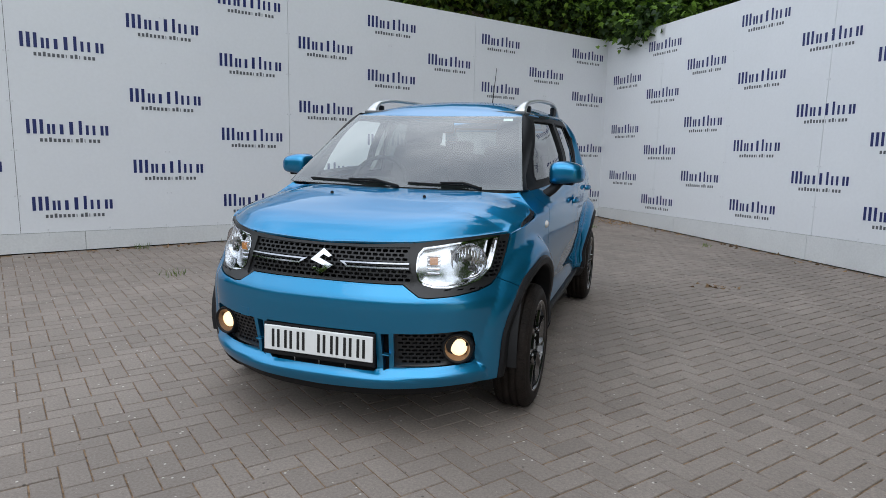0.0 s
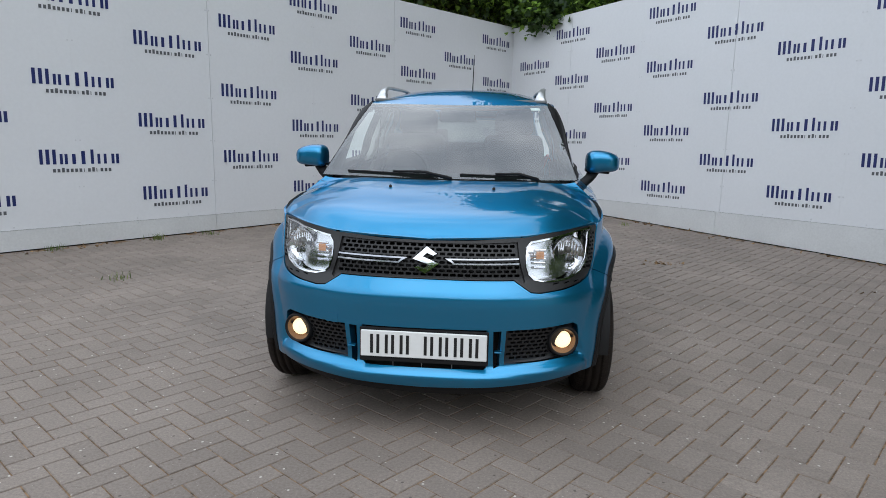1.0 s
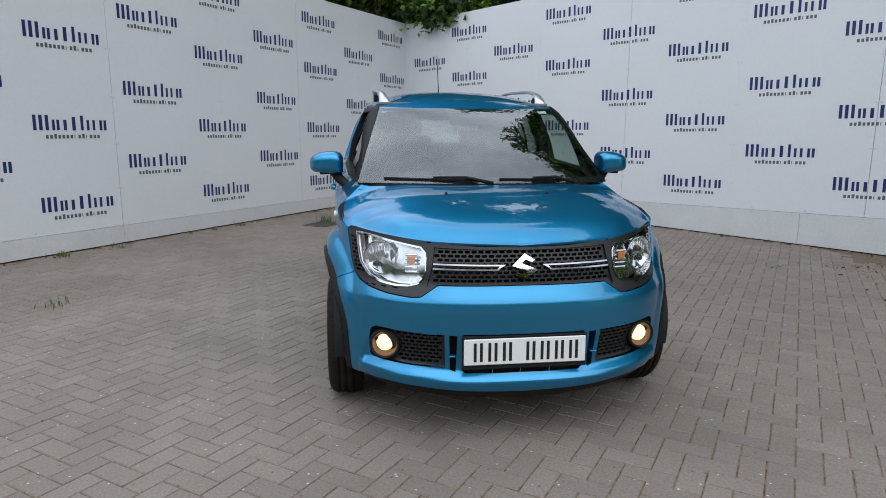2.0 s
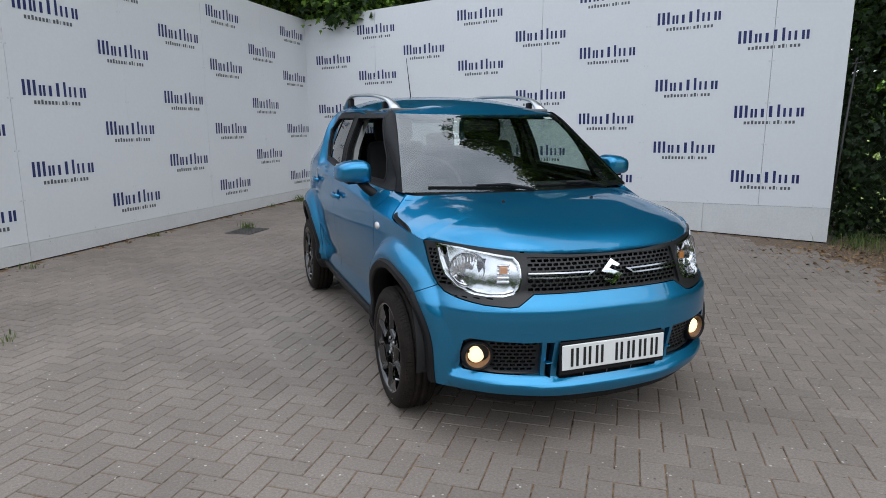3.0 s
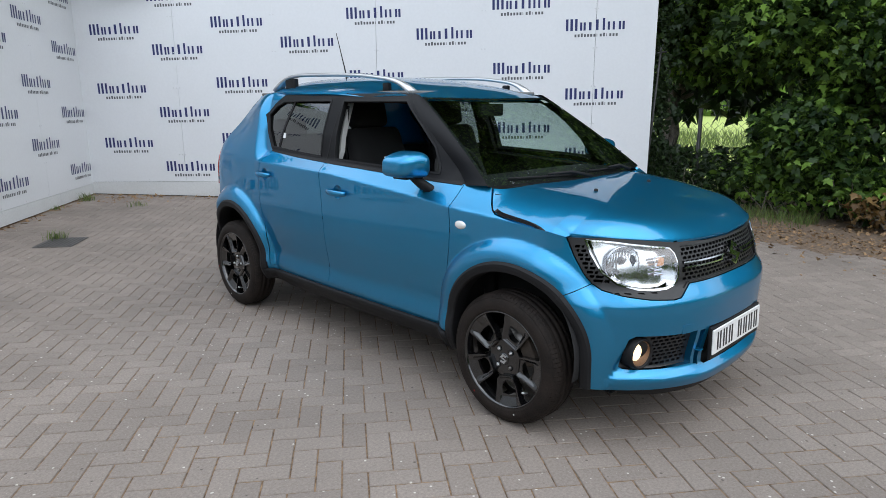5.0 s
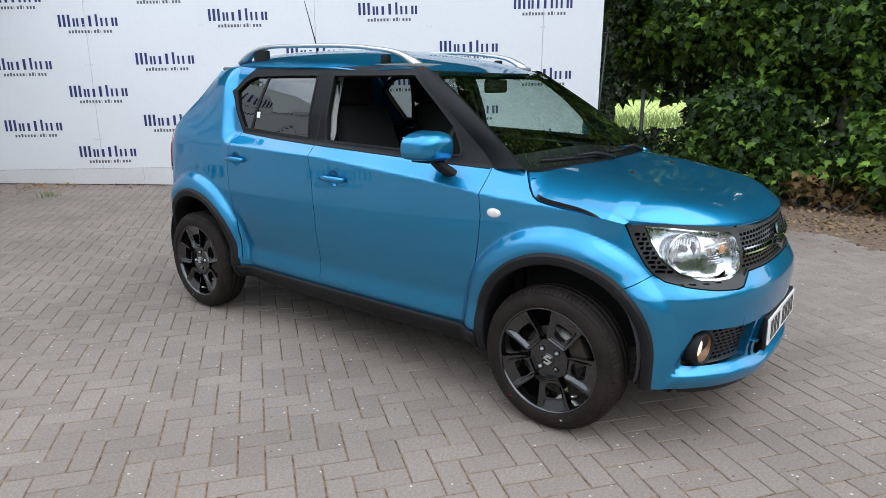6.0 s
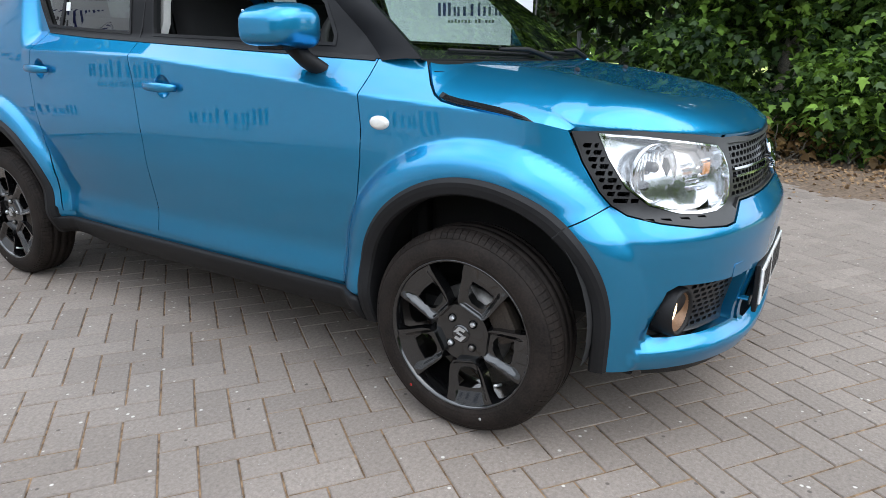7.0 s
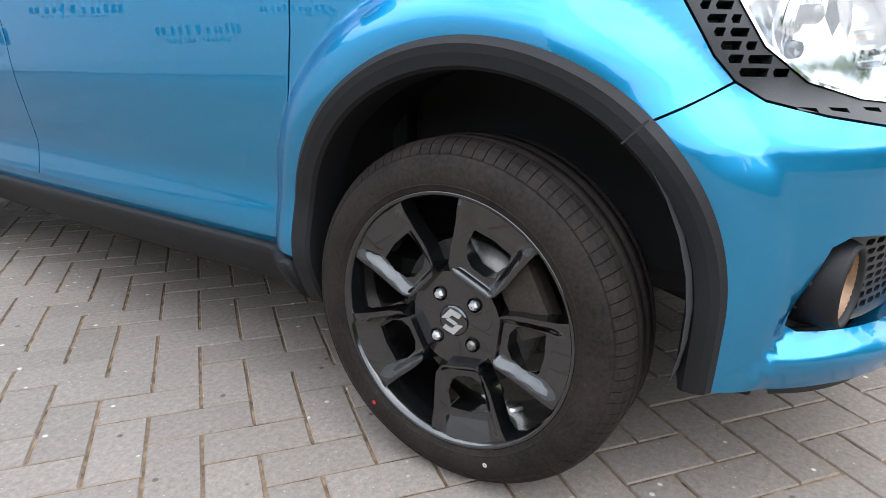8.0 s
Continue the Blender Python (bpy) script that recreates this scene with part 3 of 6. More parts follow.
FRONT_Z, FRONT_IN = table([0.15, 0.190, 0.224, 0.251, 0.259, 0.292, 0.33, 0.45, 0.55, 0.593, 0.657, 0.70, 0.735, 0.80, 0.85, 1.0],
                          [0.060, 0.028, 0.010, 0.0, 0.004, 0.034, 0.034, 0.010, 0.004, 0.008, 0.045, 0.052, 0.060, 0.085, 0.10, 0.14], 0.1, 1.1, 0.006)
PLAIN_Z, PLAIN_IN = table([0.15, 0.185, 0.235, 0.30, 0.42, 0.50], [0.05, 0.030, 0.022, 0.020, 0.012, 0.007], 0.1, 1.1, 0.012)
SIDE_Z, SIDE_IN = table([0.15, 0.21, 0.28, 0.33, 0.43, 0.50, 0.62, 0.75, 1.0], [0.13, 0.09, 0.05, 0.034, 0.046, 0.030, 0.008, 0.0, 0.004], 0.1, 1.6, 0.02)
REAR_Z, REAR_IN = table([0.15, 0.25, 0.5, 0.75, 0.95, 1.1, 1.45], [0.06, 0.02, 0.0, 0.02, 0.03, 0.08, 0.36], 0.1, 1.6, 0.02)
SHF_T, SHF_IN = table([-0.2, 0, 0.02, 0.05, 0.10, 0.15, 0.5], [0, 0, 0.03, 0.07, 0.13, 0.165, 0.25], -0.3, 0.7, 0.004)
SHR_T, SHR_IN = table([-0.2, 0, 0.056, 0.075, 0.2, 0.3, 0.39, 0.43, 0.46, 0.5], [0, 0, 0.066, 0.080, 0.107, 0.147, 0.186, 0.210, 0.25, 0.34], -0.3, 0.7, 0.0045)
SHQ_T, SHQ_IN = table([-0.25, -0.1, 0, 0.075, 0.2, 0.3, 0.36, 0.39, 0.43, 0.46, 0.5], [0, 0, 0.006, 0.030, 0.072, 0.104, 0.135, 0.162, 0.198, 0.25, 0.34], -0.3, 0.7, 0.02)
CREASE_Y, CREASE_Z = [-1.6, -1.35, -1.17, -0.85, -0.75, 0.1, 0.7, 1.2, 1.8], [0.885, 0.885, 0.892, 0.913, 0.928, 0.992, 1.005, 1.01, 1.01]


def flare(y, z):
    """How far the skin stands out over the wheels."""
    out = 0.0
    for yc, zc, reach in ((-1.23, 0.352, 0.462), (1.24, 0.36, 0.460)):
        u = (reach - math.hypot(y - yc, z - zc)) / 0.09
        u = 0.5 * (u + math.sqrt(u * u + 0.003))
        out += 0.058 * (1 - max(0.0, 1 - u) ** 2.2)
    return out


def skin(s, z, out=0.0):
    """The skin's place at s metres along the half plan from the nose, at the height z, out metres proud of it."""
    x, y, nx, ny = (float(np.interp(s, ARC, v)) for v in (OX, OY, NX, NY))
    length = math.hypot(nx, ny)
    nx, ny = nx / length, ny / length
    nose, tail = 1 - smooth(-1.70, -1.34, y), smooth(1.45, 1.7, y)
    t = z - float(np.interp(y, CREASE_Y, CREASE_Z))
    back, hip = smooth(-0.9, -0.45, y), smooth(0.0, 1.0, (y - 0.856 - 0.29 * max(0.0, z - 1.0)) / 0.082)
    side = float(np.interp(z, SIDE_Z, SIDE_IN)) + (1 - back) * float(np.interp(t, SHF_T, SHF_IN)) + back * ((1 - hip) * float(np.interp(t, SHR_T, SHR_IN)) + hip * float(np.interp(t, SHQ_T, SHQ_IN)))
    # the ledge under the intake climbs towards the corners
    low = z - 0.030 * smooth(0.2, 0.72, s) * (1 - smooth(0.33, 0.45, z))
    face = float(np.interp(low, FRONT_Z, FRONT_IN))
    if z < 0.5:
        # the ledge under the fog lamp runs out before the wheel arch
        plain = smooth(0.735, 0.765, s + 0.45 * (z - 0.28))
        face += plain * (1 - smooth(0.44, 0.5, z)) * (float(np.interp(z, PLAIN_Z, PLAIN_IN)) - face)
    inset = nose * face + (1 - nose) * ((1 - tail) * side + tail * float(np.interp(z, REAR_Z, REAR_IN)))
    inset += 0.11 * smooth(0.95, 1.5, y) * smooth(1.02, 1.40, z) * (1 - tail)
    inset += 0.012 * (max(0.0, -y) / 0.5) ** 1.25 * smooth(1.02, 1.22, z) if -1.1 < y < 0 else 0.0
    push = out - inset + flare(y, z) * (1 - 0.6 * nose) * (1 - tail)
    return x + nx * push, y + ny * push, z


def s_at(x, y):
    """Where along the half plan the point (x, y) lies, by the outline's nearest place."""
    return float(ARC[np.argmin((OX - abs(x)) ** 2 + (OY - y) ** 2)])


def s_y(y):
    return float(np.interp(y, OY, ARC))


HOOD_X = np.linspace(0, 0.75, 200)
HOOD_F = spline([0, 0.2, 0.39, 0.5, 0.6, 0.66, 0.72, 0.75], [-1.812, -1.802, -1.762, -1.702, -1.606, -1.53, -1.44, -1.39], HOOD_X)
HOOD_Y = np.linspace(-1.85, -0.95, 200)
HOOD_Z = spline([-1.85, -1.7, -1.6, -1.4, -1.3, -1.2, -1.1, -0.95], [0.862, 0.895, 0.918, 0.957, 0.974, 0.987, 0.998, 1.012], HOOD_Y)
# the joint between bonnet and wing, on the skin
JOINT = [(-1.464, 0.852), (-1.40, 0.866), (-1.28, 0.882), (-1.17, 0.896), (-1.12, 0.905), (-1.09, 0.919), (-1.06, 0.945), (-1.035, 0.975), (-1.012, 1.003)]
JOINT_Y, JOINT_Z = [q[0] for q in JOINT], [q[1] for q in JOINT]
JOINT_X = [skin(s_y(y), z)[0] for y, z in JOINT]


def hood_top(x, y):
    x = abs(x)

    def crown(yy):
        xe = float(np.interp(yy, JOINT_Y, JOINT_X))
        d = float(np.interp(yy, HOOD_Y, HOOD_Z)) - float(np.interp(yy, JOINT_Y, JOINT_Z))
        return max(0.0, d) * max(0.0, (x - 0.34) / (xe - 0.34)) ** 2.5
    z = float(np.interp(y, HOOD_Y, HOOD_Z)) - crown(y)
    yf = float(np.interp(x, HOOD_X, HOOD_F))
    near = y - yf
    edge = float(np.interp(x, [0, 0.39, 0.6, 0.702], [0.815, 0.830, 0.848, 0.858]))
    top = float(np.interp(yf, HOOD_Y, HOOD_Z)) - crown(yf)
    return z - max(0.0, top - edge) * math.exp(-(max(near, 0.0) / 0.06) ** 1.3)


def roof_top(x, y):
    x = abs(x)
    z = float(np.interp(y, ROOF_Y, ROOF_Z))
    full = 0.25 + 0.75 * smooth(-0.42, 0.0, y)
    return z - full * float(np.interp(x, ROOF_X, ROOF_D))


ROOF_Y = np.linspace(-0.5, 1.5, 200)
ROOF_Z = spline([-0.5, -0.42, -0.3, -0.1, 0.2, 0.6, 1.0, 1.2, 1.35, 1.5], [1.385, 1.412, 1.452, 1.498, 1.53, 1.54, 1.525, 1.492, 1.452, 1.40], ROOF_Y)
ROOF_X = np.linspace(0, 0.64, 100)
ROOF_D = spline([0, 0.2, 0.345, 0.45, 0.52, 0.57, 0.605, 0.64], [0, 0.006, 0.02, 0.043, 0.067, 0.089, 0.108, 0.15], ROOF_X)

# ---- the car ----
car = empty("car", pose(0.014, 0, 0.02), "small blue metallic hatchback with black trim, parked on grey block paving", "car")
ARCH_F, ARCH_R = (1.196, 0.349, 0.374), (s_y(1.195), 0.36, 0.370)


def away(p):
    return (p[0], p[1] * 0.4, 0.0)


def on_skin(side, out=0.0):
    def place(s, z):
        x, y, h = skin(abs(s), z, out)
        return (side * x * (1 if s >= 0 else -1), y, h)
    return place


def yz(points):
    """Side outline points from (y, z) to (s, z)."""
    return [(s_y(y), z) for y, z in points]


def arc_points(arch, dr, a0, a1, n=40):
    return circle(arch[0], arch[1], arch[2] + dr, n, a0, a1)


SURROUND = [(0.966, 0.850), (0.930, 0.775), (0.880, 0.703), (0.846, 0.671), (0.800, 0.648), (0.71, 0.630), (0.59, 0.614), (0.48, 0.606), (0.440, 0.610), (0.372, 0.656)]
LENS = [(0.897, 0.843), (0.864, 0.785), (0.808, 0.716), (0.736, 0.672), (0.645, 0.651), (0.57, 0.645), (0.505, 0.646), (0.461, 0.656), (0.438, 0.677), (0.427, 0.714),
        (0.429, 0.755), (0.437, 0.783), (0.461, 0.806), (0.60, 0.822), (0.75, 0.835)]
FOGHOLE = [(0.338, 0.457), (0.47, 0.459), (0.60, 0.467), (0.648, 0.469), (0.678, 0.455), (0.697, 0.40), (0.710, 0.330), (0.690, 0.320), (0.588, 0.314), (0.485, 0.308), (0.338, 0.304)]
SLOT = [(0.284, 0.453), (0.318, 0.455), (0.318, 0.300), (0.292, 0.290)]
GAP = 0.0018


def shrink(loop, d):
    """The loop drawn in by d."""
    q = np.array(loop, float)
    area = 0.5 * np.sum(q[:, 0] * np.roll(q[:, 1], -1) - np.roll(q[:, 0], -1) * q[:, 1])
    e1, e2 = q - np.roll(q, 1, 0), np.roll(q, -1, 0) - q
    n1 = np.c_[-e1[:, 1], e1[:, 0]] / np.hypot(*e1.T)[:, None]
    n2 = np.c_[-e2[:, 1], e2[:, 0]] / np.hypot(*e2.T)[:, None]
    n = n1 + n2
    n /= np.maximum(np.hypot(*n.T), 0.3)[:, None]
    k = 1 / np.maximum((n * n1).sum(1), 0.5)
    return [tuple(v) for v in q + n * (d * k * (1 if area > 0 else -1))[:, None]]


def mirrored(loop):
    return [(-s, z) for s, z in reversed(loop)]


# bumper
bumper_half = [(0.0, 0.657)] + list(reversed(SURROUND[3:])) + [(ARCH_F[0] - 0.25, 0.620)] + arc_points(ARCH_F, -0.012, 134, 180, 16) + [(0.850, 0.27), (0.850, 0.232), (0.62, 0.230), (0.30, 0.212), (0.0, 0.203)]
bumper_loop = bumper_half[1:-1] + [bumper_half[-1]] + [(-s, z) for s, z in reversed(bumper_half[1:-1])] + [bumper_half[0]]
bumper_loop = shrink(bumper_loop, GAP)
CENTRE = [(-0.259, 0.460), (0.259, 0.460), (0.264, 0.296), (0.250, 0.286), (-0.250, 0.286), (-0.264, 0.296)]
front_bumper = sheet("front_bumper", bumper_loop, on_skin(1), PAINT, car, "blue painted front bumper", [CENTRE, FOGHOLE, mirrored(FOGHOLE), SLOT, mirrored(SLOT)], 0.016, 0.045, away)
lip_loop = [(-0.72, 0.236), (-0.5, 0.226), (0, 0.206), (0.5, 0.226), (0.72, 0.236), (0.70, 0.206), (0.5, 0.182), (0, 0.160), (-0.5, 0.182), (-0.70, 0.206)]
sheet("bumper_lip", lip_loop, on_skin(1, -0.012), TRIM, car, "black plastic lower lip", step=0.04, depth=0.12, facing=away)
# added near-black sheet: the shade inside the bumper openings as colour
sheet("bumper_backing", [(-0.74, 0.50), (0.74, 0.50), (0.74, 0.22), (-0.74, 0.22)], on_skin(1, -0.075), DARK, car, "near-black sheet for the shade behind the bumper", step=0.05, depth=0.02, facing=away)
tow = sheet("tow_cover", shrink([(-0.43, 0.495), (-0.37, 0.495), (-0.37, 0.455), (-0.43, 0.455)], 0.001), on_skin(1, 0.0012), PAINT, front_bumper, "small blue cover of the towing eye", step=0.02, depth=0.003, facing=away)
for k in (-0.13, -0.01, 0.115):
    part("grille_stay", block((0.003, 0.006, 0.036), 0.001, 1, m=pose(k, -1.868, 0.300, 8, 0, 0)), SILVER, car)


def cells(lo, hi, bottom, top, pitch, row, w, h, keep=None):
    """Flattened six-sided openings in staggered rows."""
    out, k, z = [], 0, bottom
    while z < top:
        s = lo + (pitch / 2 if k % 2 else 0)
        while s < hi:
            c = [(s + a * w, z + b * h) for a, b in ((-0.5, 0), (-0.4, 0.5), (0.4, 0.5), (0.5, 0), (0.4, -0.5), (-0.4, -0.5))]
            if keep is None or odd(c, [keep]).all():
                out.append(c)
            s += pitch
        z += row
        k += 1
    return out


for side in (-1, 1):
    sheet("fog_grille", shrink(FOGHOLE, -0.004), on_skin(side, -0.030), GRILLE, car, "black honeycomb fog lamp insert",
          cells(0.35, 0.56, 0.322, 0.46, 0.031, 0.0172, 0.0245, 0.0105, [(0.342, 0.456), (0.565, 0.460), (0.565, 0.316), (0.342, 0.310)]), 0.02, 0.012, away)
    part("slot_vane", block((0.03, 0.03, 0.005), 0.001, 1, m=pose(side * 0.303, -1.862, 0.365)), PAINT, car)

# surround, mesh and lamps
full = SURROUND + [(-s, z) for s, z in reversed(SURROUND)] + [(-0.80, 0.852), (-0.6, 0.842), (-0.40, 0.826), (-0.2, 0.813), (0, 0.809), (0.2, 0.813), (0.40, 0.826), (0.6, 0.842), (0.80, 0.852)]
OPENING = [(-0.398, 0.806), (-0.2, 0.800), (0, 0.797), (0.2, 0.800), (0.398, 0.806), (0.402, 0.73), (0.422, 0.650), (0.408, 0.640), (0.372, 0.664), (-0.372, 0.664), (-0.408, 0.640), (-0.422, 0.650), (-0.402, 0.73)]
slits = []
for k in range(9):
    z = 0.815 - 0.0165 * k
    a = float(np.interp(z, [0.672, 0.716, 0.781, 0.833], [0.736, 0.808, 0.862, 0.892])) + 0.012
    b = float(np.interp(z, [0.650, 0.672, 0.703, 0.775, 0.85], [0.801, 0.846, 0.880, 0.930, 0.966])) - 0.016
    cut = a + (b - a) * (0.62 if k % 2 else 0.38)
    for p, q in ((a, cut - 0.003), (cut + 0.003, b)):
        if q - p > 0.012:
            slits.append([(p, z + 0.0055), (q - 0.003, z + 0.0055), (q, z), (q - 0.003, z - 0.0055), (p + 0.003, z - 0.0055)])
for p in (0.55, 0.61, 0.67, 0.72):
    slits.append([(p, 0.634), (p + 0.03, 0.637), (p + 0.035, 0.641), (p + 0.004, 0.640)])
surround = sheet("grille_surround", shrink(full, GAP), on_skin(1, -0.003), GRILLE, car, "matt black grille and headlamp surround",
                 [OPENING, shrink(LENS, -0.002), mirrored(shrink(LENS, -0.002))] + slits + [mirrored(c) for c in slits], 0.025, 0.03, away)
sheet("grille_mesh", shrink(OPENING, -0.006), on_skin(1, -0.014), GRILLE, car, "black honeycomb grille mesh",
      cells(-0.400, 0.41, 0.656, 0.806, 0.0310, 0.0165, 0.0252, 0.0112, shrink(OPENING, 0.002)), 0.03, 0.012, away)
# likewise a dark sheet in place of the shade behind mesh and slits
sheet("grille_backing", shrink(full, 0.012), on_skin(1, -0.09), DARK, car, "near-black sheet for the shade behind the grille", step=0.06, depth=0.01, facing=away)
for side in (-1, 1):
    a = [(0.078, 0.7410), (0.396, 0.7445), (0.396, 0.7385), (0.104, 0.7355), (0.118, 0.7230), (0.108, 0.7230)]
    b = [(0.112, 0.7175), (0.396, 0.7200), (0.396, 0.7262), (0.106, 0.7236)]
    sheet("chrome_bar", a, on_skin(side, 0.002), DULLCHROME, car, "slim chrome grille bar", step=0.03, depth=0.016, facing=away)
    sheet("chrome_bar", b, on_skin(side, 0.0045), DULLCHROME, car, "slim chrome grille bar", step=0.03, depth=0.016, facing=away)
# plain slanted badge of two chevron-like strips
badge = [(0.88 * s, z) for s, z in [(-0.062, 0.738), (0.002, 0.787), (0.050, 0.760), (0.034, 0.752), (0.004, 0.762), (-0.016, 0.748), (0.062, 0.722), (-0.002, 0.680), (-0.052, 0.704), (-0.036, 0.712), (-0.006, 0.702), (0.014, 0.716)]]
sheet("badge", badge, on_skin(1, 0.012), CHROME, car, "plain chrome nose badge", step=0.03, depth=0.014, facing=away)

for side in (-1, 1):
    lamp = empty("headlamp", Matrix.Identity(4), "clear headlamp with chrome reflector", "")
    del lamp["label"]
    lamp.parent = car
    sheet("lamp_bezel", LENS, on_skin(side, 0.0), CHROME, lamp, "chrome rim of the lamp", [shrink(LENS, 0.0045)], 0.02, 0.03, away)
    sheet("lamp_housing", shrink(LENS, -0.001), on_skin(side, -0.052), REFLECTOR, lamp, "bright reflector housing", step=0.03, depth=0, facing=away)
    sheet("lamp_wall", LENS, on_skin(side, -0.012), REFLECTOR, lamp, "", [shrink(LENS, 0.004)], 0.02, 0.042, away)
    sheet("lens", shrink(LENS, 0.004), on_skin(side, 0.002), CLEAR, lamp, "clear lens", step=0.025, depth=0, facing=away).visible_shadow = False
    centre = Vector(skin(0.706, 0.742, -0.034))
    centre.x *= side
    m = Matrix.Translation(centre) @ Matrix.Rotation(radians(side * 28), 4, "Z")
    v, f = lathe([(-0.004, 0.073), (0.002, 0.069), (0.011, 0.060), (0.018, 0.048), (0.024, 0.034), (0.027, 0.019), (0.028, 0.001)], 26, "y")
    mesh_part("reflector_bowl", [m @ Vector(p) for p in v], f, REFLECTOR, lamp, "round chrome reflector bowl with flutes", shade=False)
    for k in range(-4, 5):
        h = math.sqrt(max(0.0, 0.060 ** 2 - (0.0135 * k) ** 2))
        v, f = tube([(0.0135 * k, 0.013 + 0.0022 * (4 - abs(k)), -h), (0.0135 * k, 0.016 + 0.0022 * (4 - abs(k)), 0), (0.0135 * k, 0.013 + 0.0022 * (4 - abs(k)), h)], 0.0062, 8, 0.5, (1, 0, 0))
        mesh_part("flute", [m @ Vector(p) for p in v], f, REFLECTOR, lamp)
    v, f = lathe([(-0.008, 0.001), (-0.008, 0.010), (-0.004, 0.013), (0.03, 0.013)], 20, "y")
    mesh_part("bulb_cap", [m @ Vector((p[0], p[1], p[2] + 0.016)) for p in v], f, STEEL, lamp, "grey bulb cap")
    v, f = lathe([(0.004, 0.001), (0.002, 0.007), (-0.001, 0.011), (0.012, 0.013)], 18, "y")
    mesh_part("lamp_socket", [m @ Vector((p[0] + side * 0.022, p[1], p[2] - 0.030)) for p in v], f, GLOSSBLACK, lamp, "small dark side light socket")
    v, f = lathe([(0.0, 0.072), (-0.007, 0.0735), (-0.007, 0.0765), (0.004, 0.078)], 40, "y")
    mesh_part("bowl_ring", [m @ Vector(p) for p in v], f, DULLCHROME, lamp, "dull chrome ring round the reflector")
    c2 = Vector(skin(0.508, 0.733, -0.030))
    m2 = Matrix.Translation((c2.x * side, c2.y, c2.z)) @ Matrix.Rotation(radians(side * 14), 4, "Z")
    for k in range(5):
        part("reflector_step", block((0.055, 0.008, 0.012), 0.003, 1, m=m2 @ pose(0, 0.004 * (k % 2), -0.036 + 0.018 * k, 22, 0, 0)), CHROME, lamp)
    part("turn_lens", block((0.034, 0.006, 0.030), 0.002, 1, m=m2 @ pose(0, -0.006, 0.016)), AMBER, lamp, "amber turn signal lens")

# fog lamps
for side in (-1, 1):
    fog = empty("fog_lamp", Matrix.Identity(4), "", "")
    fog.parent = car
    c = Vector(skin(0.618, 0.387, -0.008))
    m = Matrix.Translation((c.x * side, c.y, c.z)) @ Matrix.Rotation(radians(side * 12), 4, "Z")
    v, f = lathe([(-0.010, 0.064), (-0.016, 0.061), (-0.014, 0.056), (-0.008, 0.053), (0.05, 0.053), (0.05, 0.07), (0.0, 0.068), (-0.010, 0.064)], 36, "y")
    mesh_part("fog_bezel", [m @ Vector(p) for p in v], f, TRIM, fog, "round black bezel")
    v, f = lathe([(-0.008, 0.0535), (0.004, 0.049), (0.012, 0.046), (0.022, 0.042), (0.032, 0.001)], 32, "y")
    mesh_part("fog_bowl", [m @ Vector(p) for p in v], f, BROWN, fog, "browned bowl round the bulb")
    m = m @ Matrix.Rotation(radians(side * -8), 4, "Z")
    v, f = lathe([(0.004, 0.001), (0.005, 0.016), (0.008, 0.027), (0.012, 0.0355), (0.022, 0.037)], 28, "y")
    mesh_part("fog_lens", [m @ Vector(p) for p in v], f, FOGGLOW, fog, "lit warm white lamp lens")
    for z in (0.402, 0.362):
        a, b = skin(0.655, z, -0.010), skin(0.700, z - 0.004, -0.006)
        v, f = tube([(a[0] * side, a[1], a[2]), (b[0] * side, b[1], b[2])], [0.010, 0.007], 8, 0.7)
        mesh_part("fog_fin", v, f, TRIM, fog)

# number plate with plain bars
plate_y = -1.9
board = part("number_plate", block((0.516, 0.008, 0.110), 0.003, 1, m=pose(0.0, plate_y, 0.389, -2, 0, 0)), PLATE, car, "white front number plate with black bars")
part("plate_holder", block((0.528, 0.014, 0.142), 0.004, 2, m=pose(0.0, plate_y + 0.011, 0.383, -2, 0, 0)), TRIM, car, "black plate holder")
for k in range(3):
    for q in (-0.013, 0.013):
        part("plate_bar", block((0.012, 0.002, 0.079), 0, m=pose(-0.199 + 0.061 * k + q, plate_y - 0.0048, 0.389, -2, 0, 0)), BLACKMARK, board)
for k in range(4):
    for q in (-0.013, 0.013):
        part("plate_bar", block((0.012, 0.002, 0.079), 0, m=pose(0.022 + 0.061 * k + q, plate_y - 0.0048, 0.389, -2, 0, 0)), BLACKMARK, board)
part("plate_bar", block((0.19, 0.002, 0.007), 0, m=pose(0.02, plate_y + 0.0035, 0.323, -2, 0, 0)), PLATE, board)

def strip_mesh(name, rows, side, material, label, shade=True):
    """A moulding swept along rows of cross sections."""
    n = len(rows[0])
    f = [(i * n + k, i * n + k + 1, (i + 1) * n + k + 1, (i + 1) * n + k) for i in range(len(rows) - 1) for k in range(n - 1)]
    f += [tuple(range(n)), tuple((len(rows) - 1) * n + k for k in reversed(range(n)))]
    return outline_normals(mesh_part(name, [p for r in rows for p in r], f, material, car, label, shade=shade))


